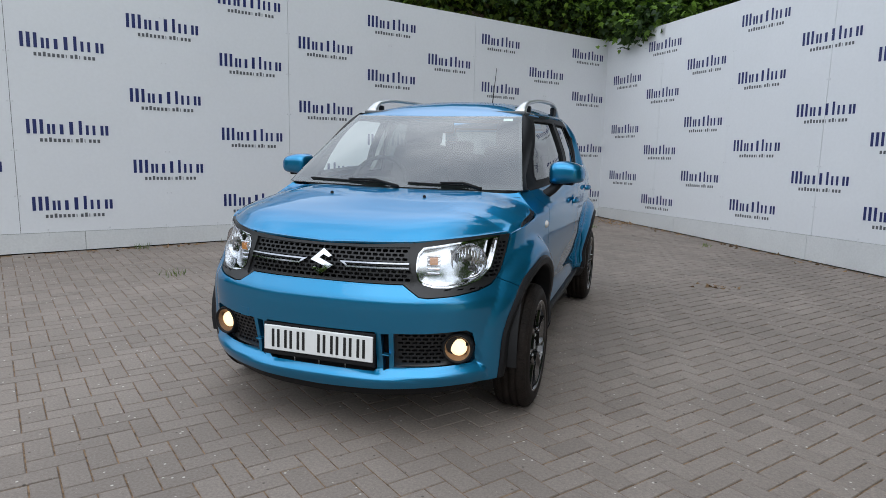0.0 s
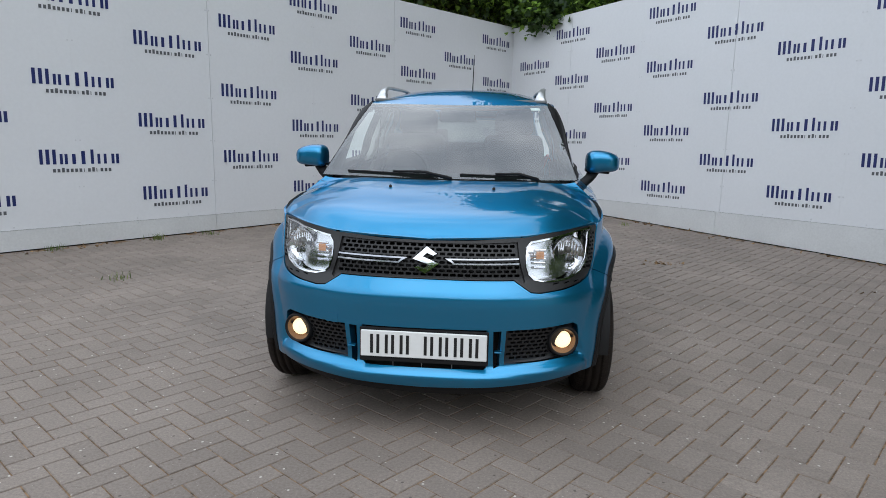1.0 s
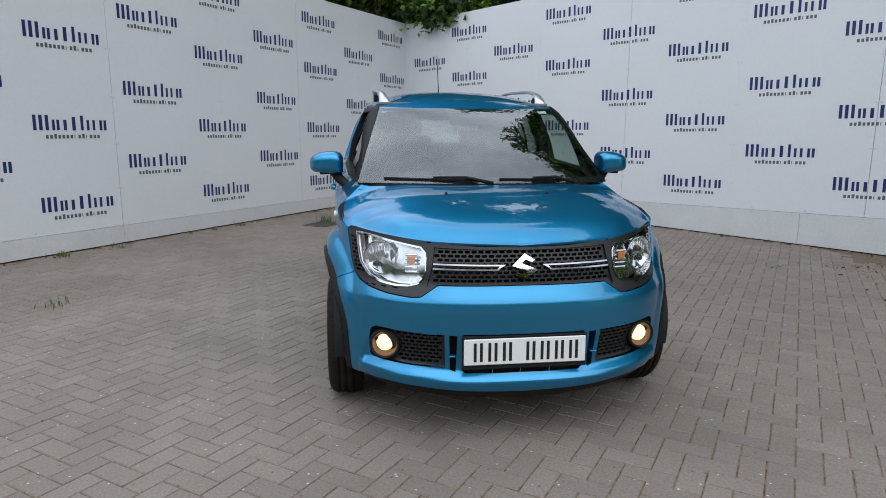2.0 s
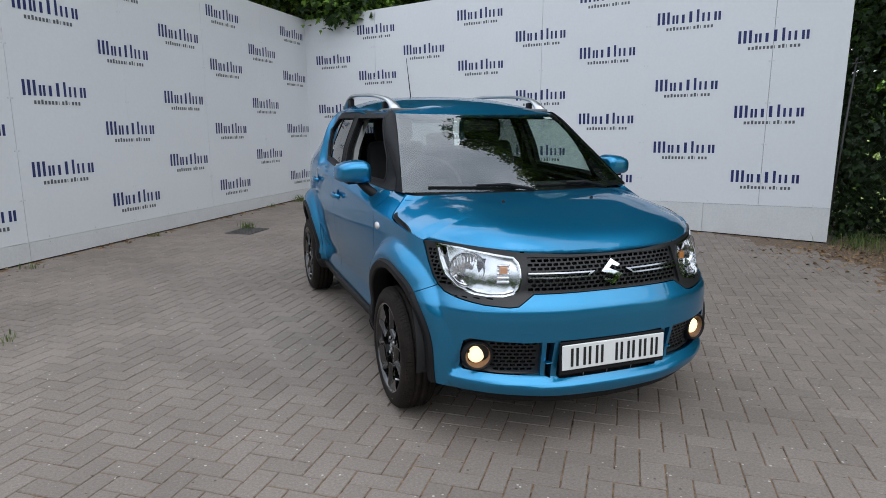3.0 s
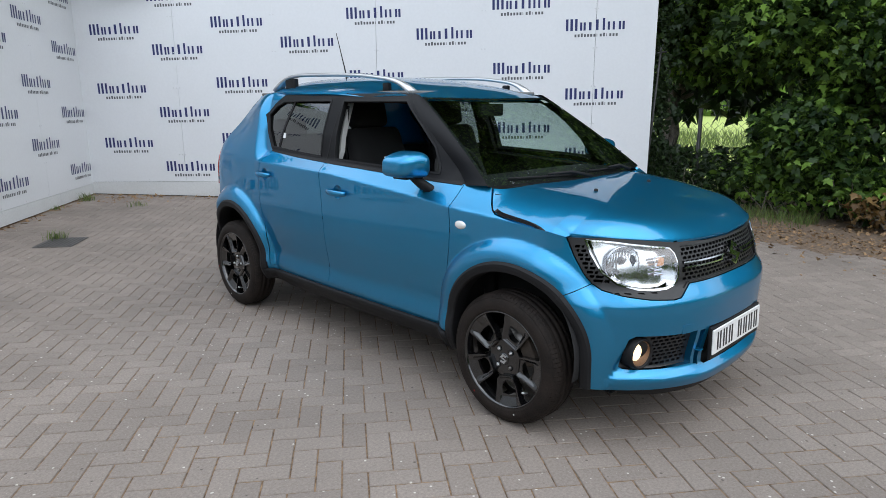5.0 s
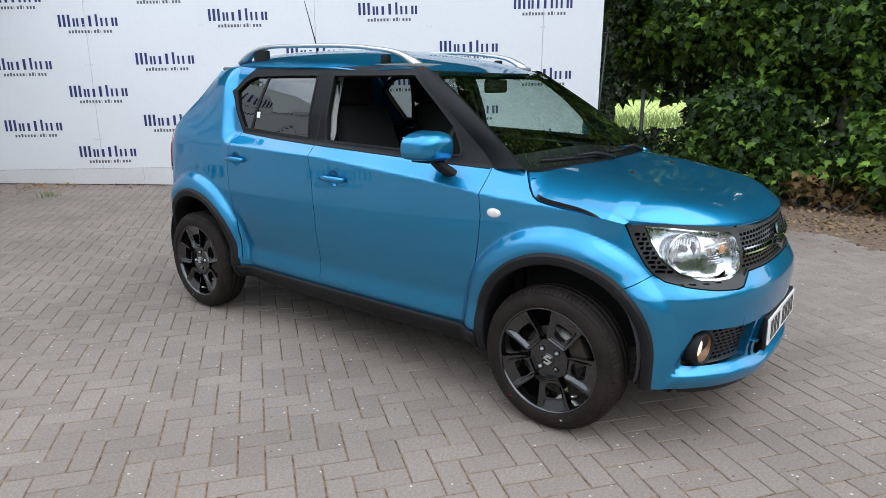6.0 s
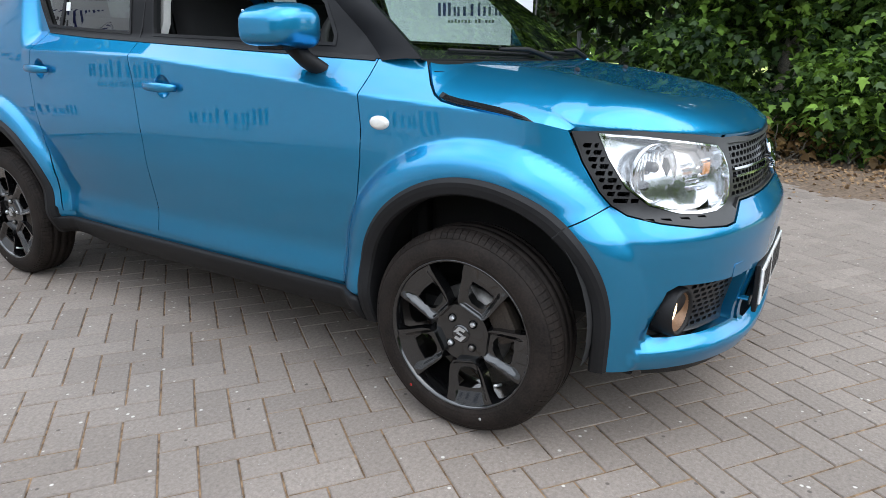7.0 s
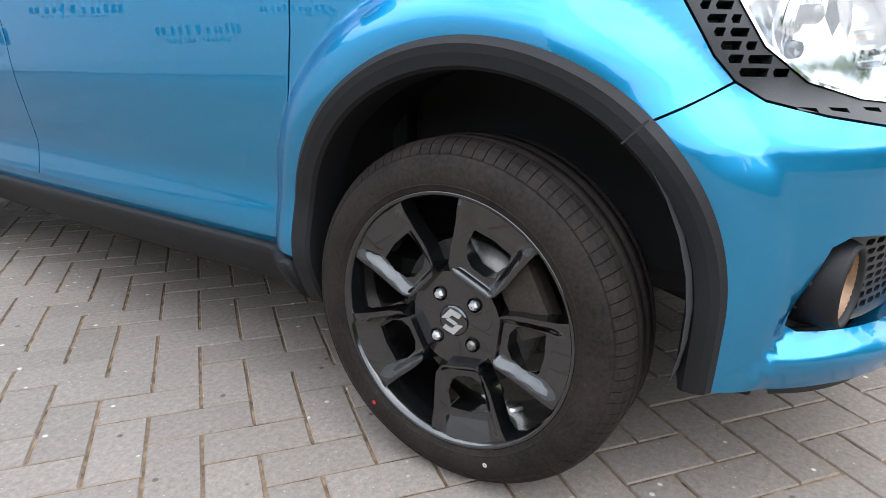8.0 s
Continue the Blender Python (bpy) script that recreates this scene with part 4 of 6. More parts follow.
# side panels
DOOR_FRONT = [(-0.792, 0.325), (-0.815, 0.45), (-0.848, 0.62), (-0.866, 0.73), (-0.872, 0.82), (-0.862, 0.91), (-0.852, 1.008)]
SEAM_MID = [(0.158, 0.347), (0.142, 0.5), (0.136, 0.7), (0.15, 0.9), (0.178, 1.052)]
DOOR_BACK = [(0.80, 0.338), (0.812, 0.48), (0.845, 0.62), (0.872, 0.78), (0.875, 0.92), (0.84, 1.02), (0.815, 1.083)]
BELT = [(-0.852, 1.008), (-0.5, 1.024), (0.178, 1.052), (0.5, 1.066), (0.815, 1.083)]
for side in (-1, 1):
    fs, gap = on_skin(side), GAP
    fender = yz(DOOR_FRONT)
    fender += [(s_y(-0.93), 1.010), (s_y(-0.99), 1.008)] + [(s_y(y), z) for y, z in reversed(JOINT)]
    fender += SURROUND[1:4] + [(ARCH_F[0] - 0.25, 0.620)] + arc_points(ARCH_F, -0.012, 132, 2, 44) + [(s_y(-0.86), 0.32)]
    sheet("front_wing", shrink(fender, gap), fs, PAINT, car, "blue front wing with a flared arch", step=0.0095 if side < 0 else 0.018, depth=0.014, facing=away)
    front = yz(DOOR_FRONT) + yz(BELT[1:2]) + list(reversed(yz(SEAM_MID)))
    dish = [circle(s_y(y), z, 0.040, 30) for y, z in ((-0.015, 0.898), (0.785, 0.936))]
    door = sheet("front_door", shrink(front, gap), fs, PAINT, car, "blue front door, its window wound down" if side < 0 else "blue front door", [dish[0]], step=0.0095 if side < 0 else 0.020, depth=0.018, facing=away)
    rear = yz(SEAM_MID) + yz(BELT[3:4]) + list(reversed(yz(DOOR_BACK)))
    door_b = sheet("rear_door", shrink(rear, gap), fs, PAINT, car, "blue rear door with a dark window", [dish[1]], step=0.0095 if side < 0 else 0.022, depth=0.018, facing=away)
    quarter = yz(DOOR_BACK) + yz([(0.875, 1.16), (0.968, 1.30), (0.905, 1.372), (0.82, 1.43), (0.95, 1.440), (1.10, 1.436), (1.20, 1.42)])
    quarter += yz([(1.30, 1.36), (1.40, 1.26), (1.50, 1.15), (1.60, 1.04), (1.68, 0.96), (1.70, 0.90), (1.70, 0.62), (1.55, 0.60)]) + arc_points(ARCH_R, -0.012, 40, 178, 44)
    sheet("rear_wing", shrink(quarter, gap), fs, PAINT, car, "blue rear wing with a flared arch", step=0.0095 if side < 0 else 0.022, depth=0.014, facing=away)
    # black side frames and panes
    edge = [(-0.860, 1.006), (-0.355, 1.420), (-0.30, 1.426), (0.15, 1.428), (0.60, 1.428), (0.82, 1.422), (0.908, 1.370), (0.972, 1.302), (0.882, 1.165), (0.82, 1.088), (0.5, 1.068), (0.178, 1.055), (-0.5, 1.027)]
    hole_f = [(0.150, 1.390), (-0.36, 1.390), (-0.52, 1.268), (-0.635, 1.165), (-0.690, 1.070), (-0.694, 1.044), (0.108, 1.068), (0.118, 1.10)]
    hole_b = [(0.268, 1.392), (0.55, 1.392), (0.80, 1.388), (0.872, 1.36), (0.942, 1.303), (0.890, 1.205), (0.812, 1.103), (0.5, 1.085), (0.245, 1.074)]
    sheet("side_frame", yz(edge), on_skin(side, 0.003), SATIN, car, "satin black window frame and pillars", [yz(hole_f), yz(hole_b)], 0.03, 0.030, away)
    seam = [(0.150, 1.432), (0.156, 1.432), (0.184, 1.058), (0.178, 1.058)]
    sheet("pillar_gap", yz(seam), on_skin(side, 0.0042), DARK, car, "", step=0.04, depth=0.002, facing=away)
    for lp, nm in ((hole_b, "rear_window_seal"), (hole_f, "front_window_seal")):
        sheet(nm, yz(shrink(lp, -0.004)), on_skin(side, 0.006), TRIM, car, "black rubber window seal", [yz(shrink(lp, 0.006))], 0.04, 0.012, away)
    sheet("rear_window", yz(shrink(hole_b, -0.006)), on_skin(side, -0.010), TINTED, car, "dark tinted rear side pane", step=0.06, depth=0, facing=away).visible_shadow = False
    sheet("window_divider", yz([(0.672, 1.390), (0.692, 1.390), (0.756, 1.098), (0.736, 1.097)]), on_skin(side, -0.006), TRIM, car, "black divider bar", step=0.05, depth=0.01, facing=away)
    if side < 0:
        sheet("window_sticker", yz([(0.685, 1.160), (0.715, 1.160), (0.715, 1.192), (0.685, 1.192)]), on_skin(side, -0.0085), PLATE, car, "small pale sticker on the rear pane", step=0.05, depth=0.001, facing=away)
    if side > 0:
        sheet("front_window", yz(shrink(hole_f, -0.006)), on_skin(side, -0.010), SCREEN, car, "clear front side pane", step=0.06, depth=0, facing=away).visible_shadow = False
    sheet("belt_strip", yz([(-0.845, 1.014), (-0.5, 1.030), (0.178, 1.058), (0.5, 1.071), (0.81, 1.088), (0.805, 1.076), (0.5, 1.058), (0.178, 1.045), (-0.5, 1.017), (-0.845, 1.001)]), on_skin(side, 0.004), TRIM, car, "black belt strip", step=0.04, depth=0.008, facing=away)
    sheet("sill", yz([(-0.86, 0.352), (0.83, 0.360), (0.84, 0.27), (-0.87, 0.27)]), on_skin(side, -0.007), PAINT, car, "blue painted sill edge", step=0.04, depth=0.01, facing=away)
    # sill and arch claddings
    rows = []
    for y in np.linspace(-0.862, 0.832, 60):
        low = 0.208 + 0.03 * smooth(0.6, 0.84, y) + 0.012 * smooth(-0.80, -0.87, y)
        rows.append([on_skin(side, o)(s_y(y), z) for o, z in ((-0.02, 0.312), (0.010, 0.311), (0.016, 0.304), (0.018, 0.285), (0.019, 0.262), (0.016, 0.240), (0.012, low + 0.012), (0.002, low), (-0.06, low - 0.004))])
    strip_mesh("sill_cladding", rows, side, TRIM, "black plastic sill cladding")
    for arch, low_f, low_b in ((ARCH_F, 0.235, 0.228), (ARCH_R, 0.235, 0.25)):
        path = [(-1, 0.0, low_f + (arch[1] - low_f) * k / 6) for k in range(6)] + [(0, radians(180 - 180 * k / 110), 0.0) for k in range(111)] + [(1, 0.0, arch[1] - (arch[1] - low_b) * k / 6) for k in range(1, 7)]
        rows = []
        for kind, ang, zz in path:
            row = []
            for dr, o in ((0.002, -0.012), (0.001, 0.003), (-0.010, 0.013), (-0.022, 0.0135), (-0.040, 0.011), (-0.0455, 0.004), (-0.046, -0.03), (-0.047, -0.07)):
                r = arch[2] + dr
                q = (arch[0] + r * math.cos(ang), arch[1] + r * math.sin(ang)) if kind == 0 else (arch[0] + kind * r, zz)
                row.append(on_skin(side, o)(*q))
            rows.append(row)
        strip_mesh("arch_cladding", rows, side, TRIM, "black plastic wheel arch moulding", False)
    ends = [(ARCH_F[0] + r * math.cos(radians(q)), ARCH_F[1] + r * math.sin(radians(q))) for r, q in ((0.330, 132.2), (0.373, 132.2), (0.373, 132.7), (0.330, 132.7))]
    sheet("arch_joint", ends, on_skin(side, 0.0142), DARK, car, "", step=0.02, depth=0.004, facing=away)
    # wheel housings
    for arch, yc in ((ARCH_F, -1.225), (ARCH_R, 1.205)):
        v, f = [], []
        for i in range(25):
            t = radians(-14 + 208 * i / 24)
            for x in (0.79, 0.74, 0.66, 0.58, 0.50):
                r = 0.348 + 0.008 * math.sin(9 * t) * (x < 0.70)
                v.append((side * x, yc - r * math.cos(t), 0.355 + r * math.sin(t)))
        f = [(i * 5 + k, i * 5 + k + 1, i * 5 + k + 6, i * 5 + k + 5) for i in range(24) for k in range(4)]
        n0 = len(v)
        v += [(side * 0.50, yc, 0.355)]
        f += [(i * 5 + 4, (i + 1) * 5 + 4, n0) for i in range(24)]
        mesh_part("wheel_housing", v, f, DARK, car, "dark wheel housing")
    # indicator, handles, vent
    c = Vector(skin(s_y(-0.935), 0.838, 0.002))
    v, f = lathe([(0.009, 0.001), (0.0085, 0.5), (0.006, 0.8), (0.0, 1.0), (-0.006, 1.0)], 28, "x")
    mesh_part("side_indicator", [(side * (c.x + p[0]), c.y + p[1] * 0.033, c.z + p[2] * 0.0195) for p in v], f, OPAL, car, "oval opal side indicator")
    for yc, zc, d in ((-0.015, 0.898, door), (0.785, 0.936, door_b)):
        h = empty("door_handle", Matrix.Identity(4), "", "")
        h.parent = d
        pts = []
        for k in range(9):
            y = yc - 0.085 + 0.17 * k / 8
            x, yy, z = skin(s_y(y), zc + 0.004 * (k / 8 - 0.5), 0.010 + 0.026 * math.sin(math.pi * k / 8) ** 0.6)
            pts.append((side * x, yy, z))
        v, f = tube(pts, [0.011, 0.014, 0.0155, 0.016, 0.016, 0.016, 0.0155, 0.014, 0.011], 12, 0.62, up=(side, 0, 0))
        mesh_part("handle_grip", v, f, PAINT, h, "blue handle grip")
        sc = s_y(yc)

        def dished(s, z, sc=sc, zc=zc, side=side):
            q = min(1.0, math.hypot(s - sc, z - zc) / 0.040)
            x, y, h = skin(s, z, -0.017 * (1 - q ** 2.5))
            return (side * x, y, h)
        sheet("handle_recess", circle(sc, zc, 0.0402, 30), dished, PAINT, h, "dished recess behind the grip", step=0.01, depth=0, facing=away)
    # mirror
    mir = empty("door_mirror", Matrix.Identity(4), "", "")
    mir.parent = door
    bm = bmesh.new()
    bmesh.ops.create_icosphere(bm, subdivisions=4, radius=1)
    for v in bm.verts:
        p = v.co
        e = 3.6
        k = (abs(p.x) ** e + abs(p.y) ** e + abs(p.z) ** e) ** (-1 / e)
        x, y, z = p.x * k, p.y * k, p.z * k
        wide = 0.094
        tall = 0.061 * (1 - 0.14 * x) * (1 if z < 0 else 1 - 0.12 * max(0, x))
        v.co = Vector((x * wide, y * (0.112 if y < 0 else 0.06) + 0.02 * x * abs(x), z * tall - 0.008 * x * x))
    for v in bm.verts:
        v.co = Vector((side * (v.co.x + 0.842), min(v.co.y, 0.040) - 0.606, v.co.z + 1.093))
    if side < 0:
        bmesh.ops.reverse_faces(bm, faces=list(bm.faces))
    bmesh.ops.recalc_face_normals(bm, faces=list(bm.faces))
    part("mirror_shell", bm, PAINT, mir, "blue mirror housing", True)
    part("mirror_glass", block((0.15, 0.004, 0.078), 0.0018, 2, m=pose(side * 0.842, -0.5635, 1.093)), CHROME, mir, "mirror glass")
    part("mirror_underside", block((0.13, 0.10, 0.022), 0.010, 3, m=pose(side * 0.815, -0.622, 1.040, 0, side * 4, 0)), TRIM, mir, "black lower mirror cover", True)
    v, f = tube([(side * 0.700, -0.690, 0.958), (side * 0.730, -0.680, 0.968), (side * 0.770, -0.655, 1.000), (side * 0.800, -0.630, 1.045)], [0.034, 0.032, 0.031, 0.036], 14, 0.8)
    mesh_part("mirror_foot", v, f, TRIM, mir, "black mirror foot")
# bonnet
def on_hood(out=0.0):
    return lambda x, y: (x, y, hood_top(x, y) + out)


hood_front = [(x, float(np.interp(abs(x), HOOD_X, HOOD_F))) for x in np.linspace(-0.690, 0.690, 57)]
hood_edge = [(float(np.interp(y, JOINT_Y, JOINT_X)) - 0.004, y) for y in np.linspace(-1.458, -1.016, 26)]
hood_loop = hood_front + hood_edge + [(0.5, -1.055), (0.25, -1.085), (0, -1.095), (-0.25, -1.085), (-0.5, -1.055)] + [(-x, y) for x, y in reversed(hood_edge)]
hood = sheet("bonnet", hood_loop, on_hood(), PAINT, car, "blue bonnet reflecting the sky", step=0.0105, depth=0.010)
for side in (-1, 1):
    strip_y = np.linspace(-1.105, -1.385, 10)
    outer = [(side * (float(np.interp(y, JOINT_Y, JOINT_X)) - 0.003), y) for y in strip_y]
    strip = outer + [(side * (abs(x) - 0.020 * (0.35 + 0.65 * smooth(0.0, 0.10, y + 1.385))), y) for x, y in list(reversed(outer))[1:]]
    vent = sheet("wing_vent", strip, on_hood(0.003), TRIM, car, "black louvred strip at the bonnet's edge", step=0.03, depth=0.006)
    for k in range(5):
        pts = []
        for y in np.linspace(-1.12, -1.350 + 0.016 * k, 9):
            x = side * (float(np.interp(y, JOINT_Y, JOINT_X)) - 0.006 - 0.0032 * k)
            pts.append((x, y, hood_top(x, y) + 0.0055))
        v, f = tube(pts, 0.0012, 5)
        mesh_part("louvre", v, f, SATIN, vent)
    v, f = lathe([(0.0, 0.008), (0.008, 0.007), (0.012, 0.002)], 12, "z")
    c = (side * 0.250, -1.295)
    mesh_part("washer_nozzle", [(c[0] + p[0], c[1] + p[1] * 1.3, hood_top(*c) + p[2]) for p in v], f, TRIM, car, "small black washer nozzle")

# roof, rails and aerial
half = [(0.0, -0.456), (0.25, -0.443), (0.42, -0.420), (0.528, -0.400), (0.560, -0.30), (0.585, -0.15), (0.603, 0.05), (0.608, 0.5), (0.595, 0.80), (0.567, 1.0), (0.52, 1.16), (0.44, 1.27), (0.2, 1.31), (0, 1.315)]
roof_loop = half + [(-x, y) for x, y in reversed(half[1:-1])]
sheet("roof", roof_loop, lambda x, y: (x, y, roof_top(x, y)), PAINT, car, "blue roof panel", step=0.04, depth=0.02)
for side in (-1, 1):
    for y0, y1, nm in ((-0.30, 1.06, "roof_rail"),):
        pts, rad = [], []
        for k in range(33):
            t = k / 32
            y = y0 + (y1 - y0) * t
            lift = 0.078 * (1 - abs(2 * t - 1) ** 6) - 0.004
            x = 0.492 + 0.04 * math.sin(math.pi * t)
            pts.append((side * x, y, roof_top(x, y) + lift))
            rad.append(0.020 + 0.020 * (abs(2 * t - 1) ** 8))
        v, f = tube(pts, rad, 12, 0.55)
        rail = mesh_part(nm, v, f, SILVER, car, "silver roof rail on black feet")
        for t in (0.13, 0.87):
            y = y0 + (y1 - y0) * t
            x = 0.492 + 0.04 * math.sin(math.pi * t)
            part("rail_foot", block((0.028, 0.05, 0.05) if t < 0.5 else (0.03, 0.12, 0.075), 0.01, 2, m=pose(side * x, y + (0.02 if t < 0.5 else -0.02), roof_top(x, y) + 0.018, 0, 0, 0)), TRIM, rail, "black rail foot", True)
v, f = lathe([(-0.01, 0.022), (0.008, 0.02), (0.02, 0.010), (0.022, 0.001)], 16, "z")
aerial = mesh_part("aerial", [(p[0], 0.95 + p[1] * 1.6, roof_top(0, 0.95) + p[2]) for p in v], f, TRIM, car, "thin black roof aerial")
v, f = tube([(0, 0.95, 1.545), (0, 0.975, 1.62), (0, 1.06, 1.86)], [0.005, 0.004, 0.0022], 8)
mesh_part("aerial_rod", v, f, TRIM, aerial)


# windscreen, pillars
def screen(a, b, out=0.0):
    low = Vector((0.674 * a, -0.998 - 0.072 * (1 - a * a), 1.009 - 0.004 * (1 - a * a)))
    top = Vector((0.530 * a, -0.402 - 0.050 * (1 - a * a), 1.410 - 0.008 * (1 - a * a)))
    p = low.lerp(top, b)
    k = 0.022 * 4 * b * (1 - b) * (1 - 0.5 * a * a) + out
    return (p.x, p.y - 0.58 * k, p.z + 0.81 * k)


RECT = [(-0.995, 0.0), (0.995, 0.0), (0.995, 0.995), (-0.995, 0.995)]
sheet("windscreen", RECT, screen, SCREEN, car, "clear windscreen", step=0.05, depth=0, facing=(0, -1, 1)).visible_shadow = False
inner_rect = [(-0.968, 0.09), (-0.94, 0.06), (0.94, 0.06), (0.968, 0.09), (0.962, 0.95), (0.93, 0.975), (-0.93, 0.975), (-0.962, 0.95)]
sheet("screen_border", RECT, lambda a, b: screen(a, b, -0.004), SATIN, car, "black printed border of the windscreen", [inner_rect], 0.05, 0.002, (0, -1, 1))
sheet("windscreen_sticker", [(0.80, 0.915), (0.90, 0.915), (0.90, 0.955), (0.80, 0.955)], lambda a, b: screen(a, b, -0.003), PLATE, car, "small pale windscreen sticker", step=0.05, depth=0.001, facing=(0, -1, 1))
for side in (-1, 1):
    v, f = [], []
    for i in range(25):
        t = i / 24
        y, z = -0.866 + (-0.350 + 0.866) * t, 1.000 + (1.424 - 1.000) * t
        x, yy, zz = skin(s_y(y), z, 0.002)
        e1 = Vector((x, yy, zz))
        e2 = Vector(screen(float(side), min(1.0, max(0.0, t))))
        e2.x = abs(e2.x)
        for k in range(7):
            q = k / 6
            p = e1.lerp(e2, q)
            bulge = 0.008 * 4 * q * (1 - q)
            v.append((side * (p.x + bulge * 0.75), p.y - bulge * 0.55, p.z + bulge * 0.35))
    for i in range(24):
        for k in range(6):
            q = (i * 7 + k, i * 7 + k + 1, (i + 1) * 7 + k + 1, (i + 1) * 7 + k)
            f.append(q if side < 0 else q[::-1])
    mesh_part("windscreen_pillar", v, f, SATIN, car, "satin black windscreen pillar")
cowl = [(-0.67, -1.04), (-0.5, -1.10), (0, -1.14), (0.5, -1.10), (0.67, -1.04), (0.67, -0.94), (0.3, -0.98), (0, -1.0), (-0.3, -0.98), (-0.67, -0.94)]
sheet("cowl", cowl, lambda x, y: (x, y, 0.975 + 0.1 * (y + 1.05)), TRIM, car, "black scuttle panel under the wipers", step=0.05, depth=0.03)
for a0, b0, a1, b1 in ((0.04, 0.012, -0.80, 0.035), (0.70, 0.012, 0.10, 0.030)):
    p, q = Vector(screen(a0, b0, 0.014)), Vector(screen(a1, b1, 0.012))
    wiper = empty("wiper", Matrix.Identity(4), "", "")
    wiper.parent = car
    v, f = tube([p + Vector((0, -0.02, -0.015)), p.lerp(q, 0.25) + Vector((0, -0.006, 0.012)), p.lerp(q, 0.55) + Vector((0, -0.004, 0.008))], [0.010, 0.008, 0.005], 8)
    mesh_part("wiper_arm", v, f, TRIM, wiper, "black wiper arm")
    v, f = tube([Vector(screen(a0 + (a1 - a0) * t, b0 + (b1 - b0) * t + 0.01, 0.006)) for t in np.linspace(0.12, 1.0, 10)], 0.005, 6)
    mesh_part("wiper_blade", v, f, TRIM, wiper, "black wiper blade")


# tail
def tail(x, z):
    y = 1.775 - 0.05 * (x / 0.6) ** 2
    if z > 0.92:
        y -= 1.02 * (z - 0.92) ** 1.15
    return (x, y, z)


tail_loop = [(-0.60, 0.50), (0.60, 0.50), (0.63, 0.95), (0.58, 1.15), (0.50, 1.42), (0, 1.44), (-0.50, 1.42), (-0.58, 1.15), (-0.63, 0.95)]
tail_hole = [(-0.50, 1.02), (0.50, 1.02), (0.42, 1.37), (-0.42, 1.37)]
sheet("tailgate", tail_loop, tail, PAINT, car, "blue tailgate", [tail_hole], 0.06, 0.03, (0, 1, 0.3))
sheet("rear_screen", shrink(tail_hole, -0.01), lambda x, z: (tail(x, z)[0], tail(x, z)[1] - 0.006, z), TINTED, car, "tinted rear screen", step=0.08, depth=0, facing=(0, 1, 0.3)).visible_shadow = False
a = s_y(1.55)
rear_b = [(a, 0.60), (s_y(1.70), 0.615), (s_at(0.4, 1.77), 0.62), (ARC[-1], 0.62), (ARC[-1], 0.24), (s_at(0.4, 1.77), 0.24), (a, 0.25)]
for side in (-1, 1):
    sheet("rear_bumper", rear_b, on_skin(side), PAINT, car, "blue rear bumper", step=0.05, depth=0.02, facing=away)
    sheet("tail_lamp", [(s_y(1.60), 0.80), (s_y(1.70), 0.80), (s_y(1.70), 1.02), (s_y(1.63), 1.06), (s_y(1.585), 0.98)], on_skin(side, 0.006), REDLAMP, car, "red tail lamp", step=0.03, depth=0.02, facing=away)

# inner body that closes the joints
for side in (-1, 1):
    lower = [(0.88, 0.60), (0.96, 0.84), (s_y(-1.3), 0.865), (s_y(-1.0), 0.96), (s_y(-0.86), 0.985), (s_y(0.2), 1.035), (s_y(0.85), 1.06), (s_y(1.6), 1.0), (s_y(1.6), 0.25)]
    lower += [(s, z) for s, z in arc_points(ARCH_R, -0.02, 0, 180, 30)] + [(ARCH_R[0] - 0.35, 0.24), (ARCH_F[0] + 0.345, 0.24)] + [(s, z) for s, z in arc_points(ARCH_F, -0.02, 0, 130, 24)]
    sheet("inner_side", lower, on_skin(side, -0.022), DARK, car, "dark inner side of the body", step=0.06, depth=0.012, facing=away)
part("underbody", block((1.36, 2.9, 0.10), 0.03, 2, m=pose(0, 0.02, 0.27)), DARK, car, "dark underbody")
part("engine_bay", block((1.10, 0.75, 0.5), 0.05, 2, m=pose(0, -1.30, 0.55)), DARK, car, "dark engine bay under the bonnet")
part("splash_shield", block((0.30, 0.10, 0.012), 0.004, 1, m=pose(-0.47, -1.60, 0.200)), TRIM, car, "")

# cabin
dash = block((1.22, 0.42, 0.22), 0.07, 3, (1.0, 0.8), pose(0, -0.80, 0.90))
part("dashboard", dash, CABIN, car, "dark dashboard", True)
part("bulkhead", block((1.2, 0.06, 0.6), 0.02, 1, m=pose(0, -0.93, 0.62)), CABIN, car, "")
part("cabin_floor", block((1.3, 2.5, 0.03), 0, m=pose(0, 0.35, 0.335)), CABIN, car, "dark cabin floor")
part("headliner", block((1.06, 1.55, 0.02), 0.006, 1, m=pose(0, 0.45, 1.43)), HEADLINER, car, "pale headliner")
for x in (-0.34, 0.34):
    seat = empty("front_seat", Matrix.Identity(4), "", "")
    seat.parent = car
    part("cushion", block((0.50, 0.50, 0.16), 0.05, 3, m=pose(x, -0.12, 0.60, 6, 0, 0)), FABRIC, seat, "", True)
    part("backrest", block((0.48, 0.15, 0.62), 0.06, 3, (0.84, 0.7), pose(x, 0.17, 0.93, -17, 0, 0)), FABRIC, seat, "", True)
    part("headrest", block((0.27, 0.10, 0.17), 0.045, 3, m=pose(x, 0.30, 1.31, -12, 0, 0)), FABRIC, seat, "", True)
part("rear_bench", block((1.20, 0.48, 0.16), 0.05, 3, m=pose(0, 0.78, 0.60)), FABRIC, car, "dark rear bench", True)
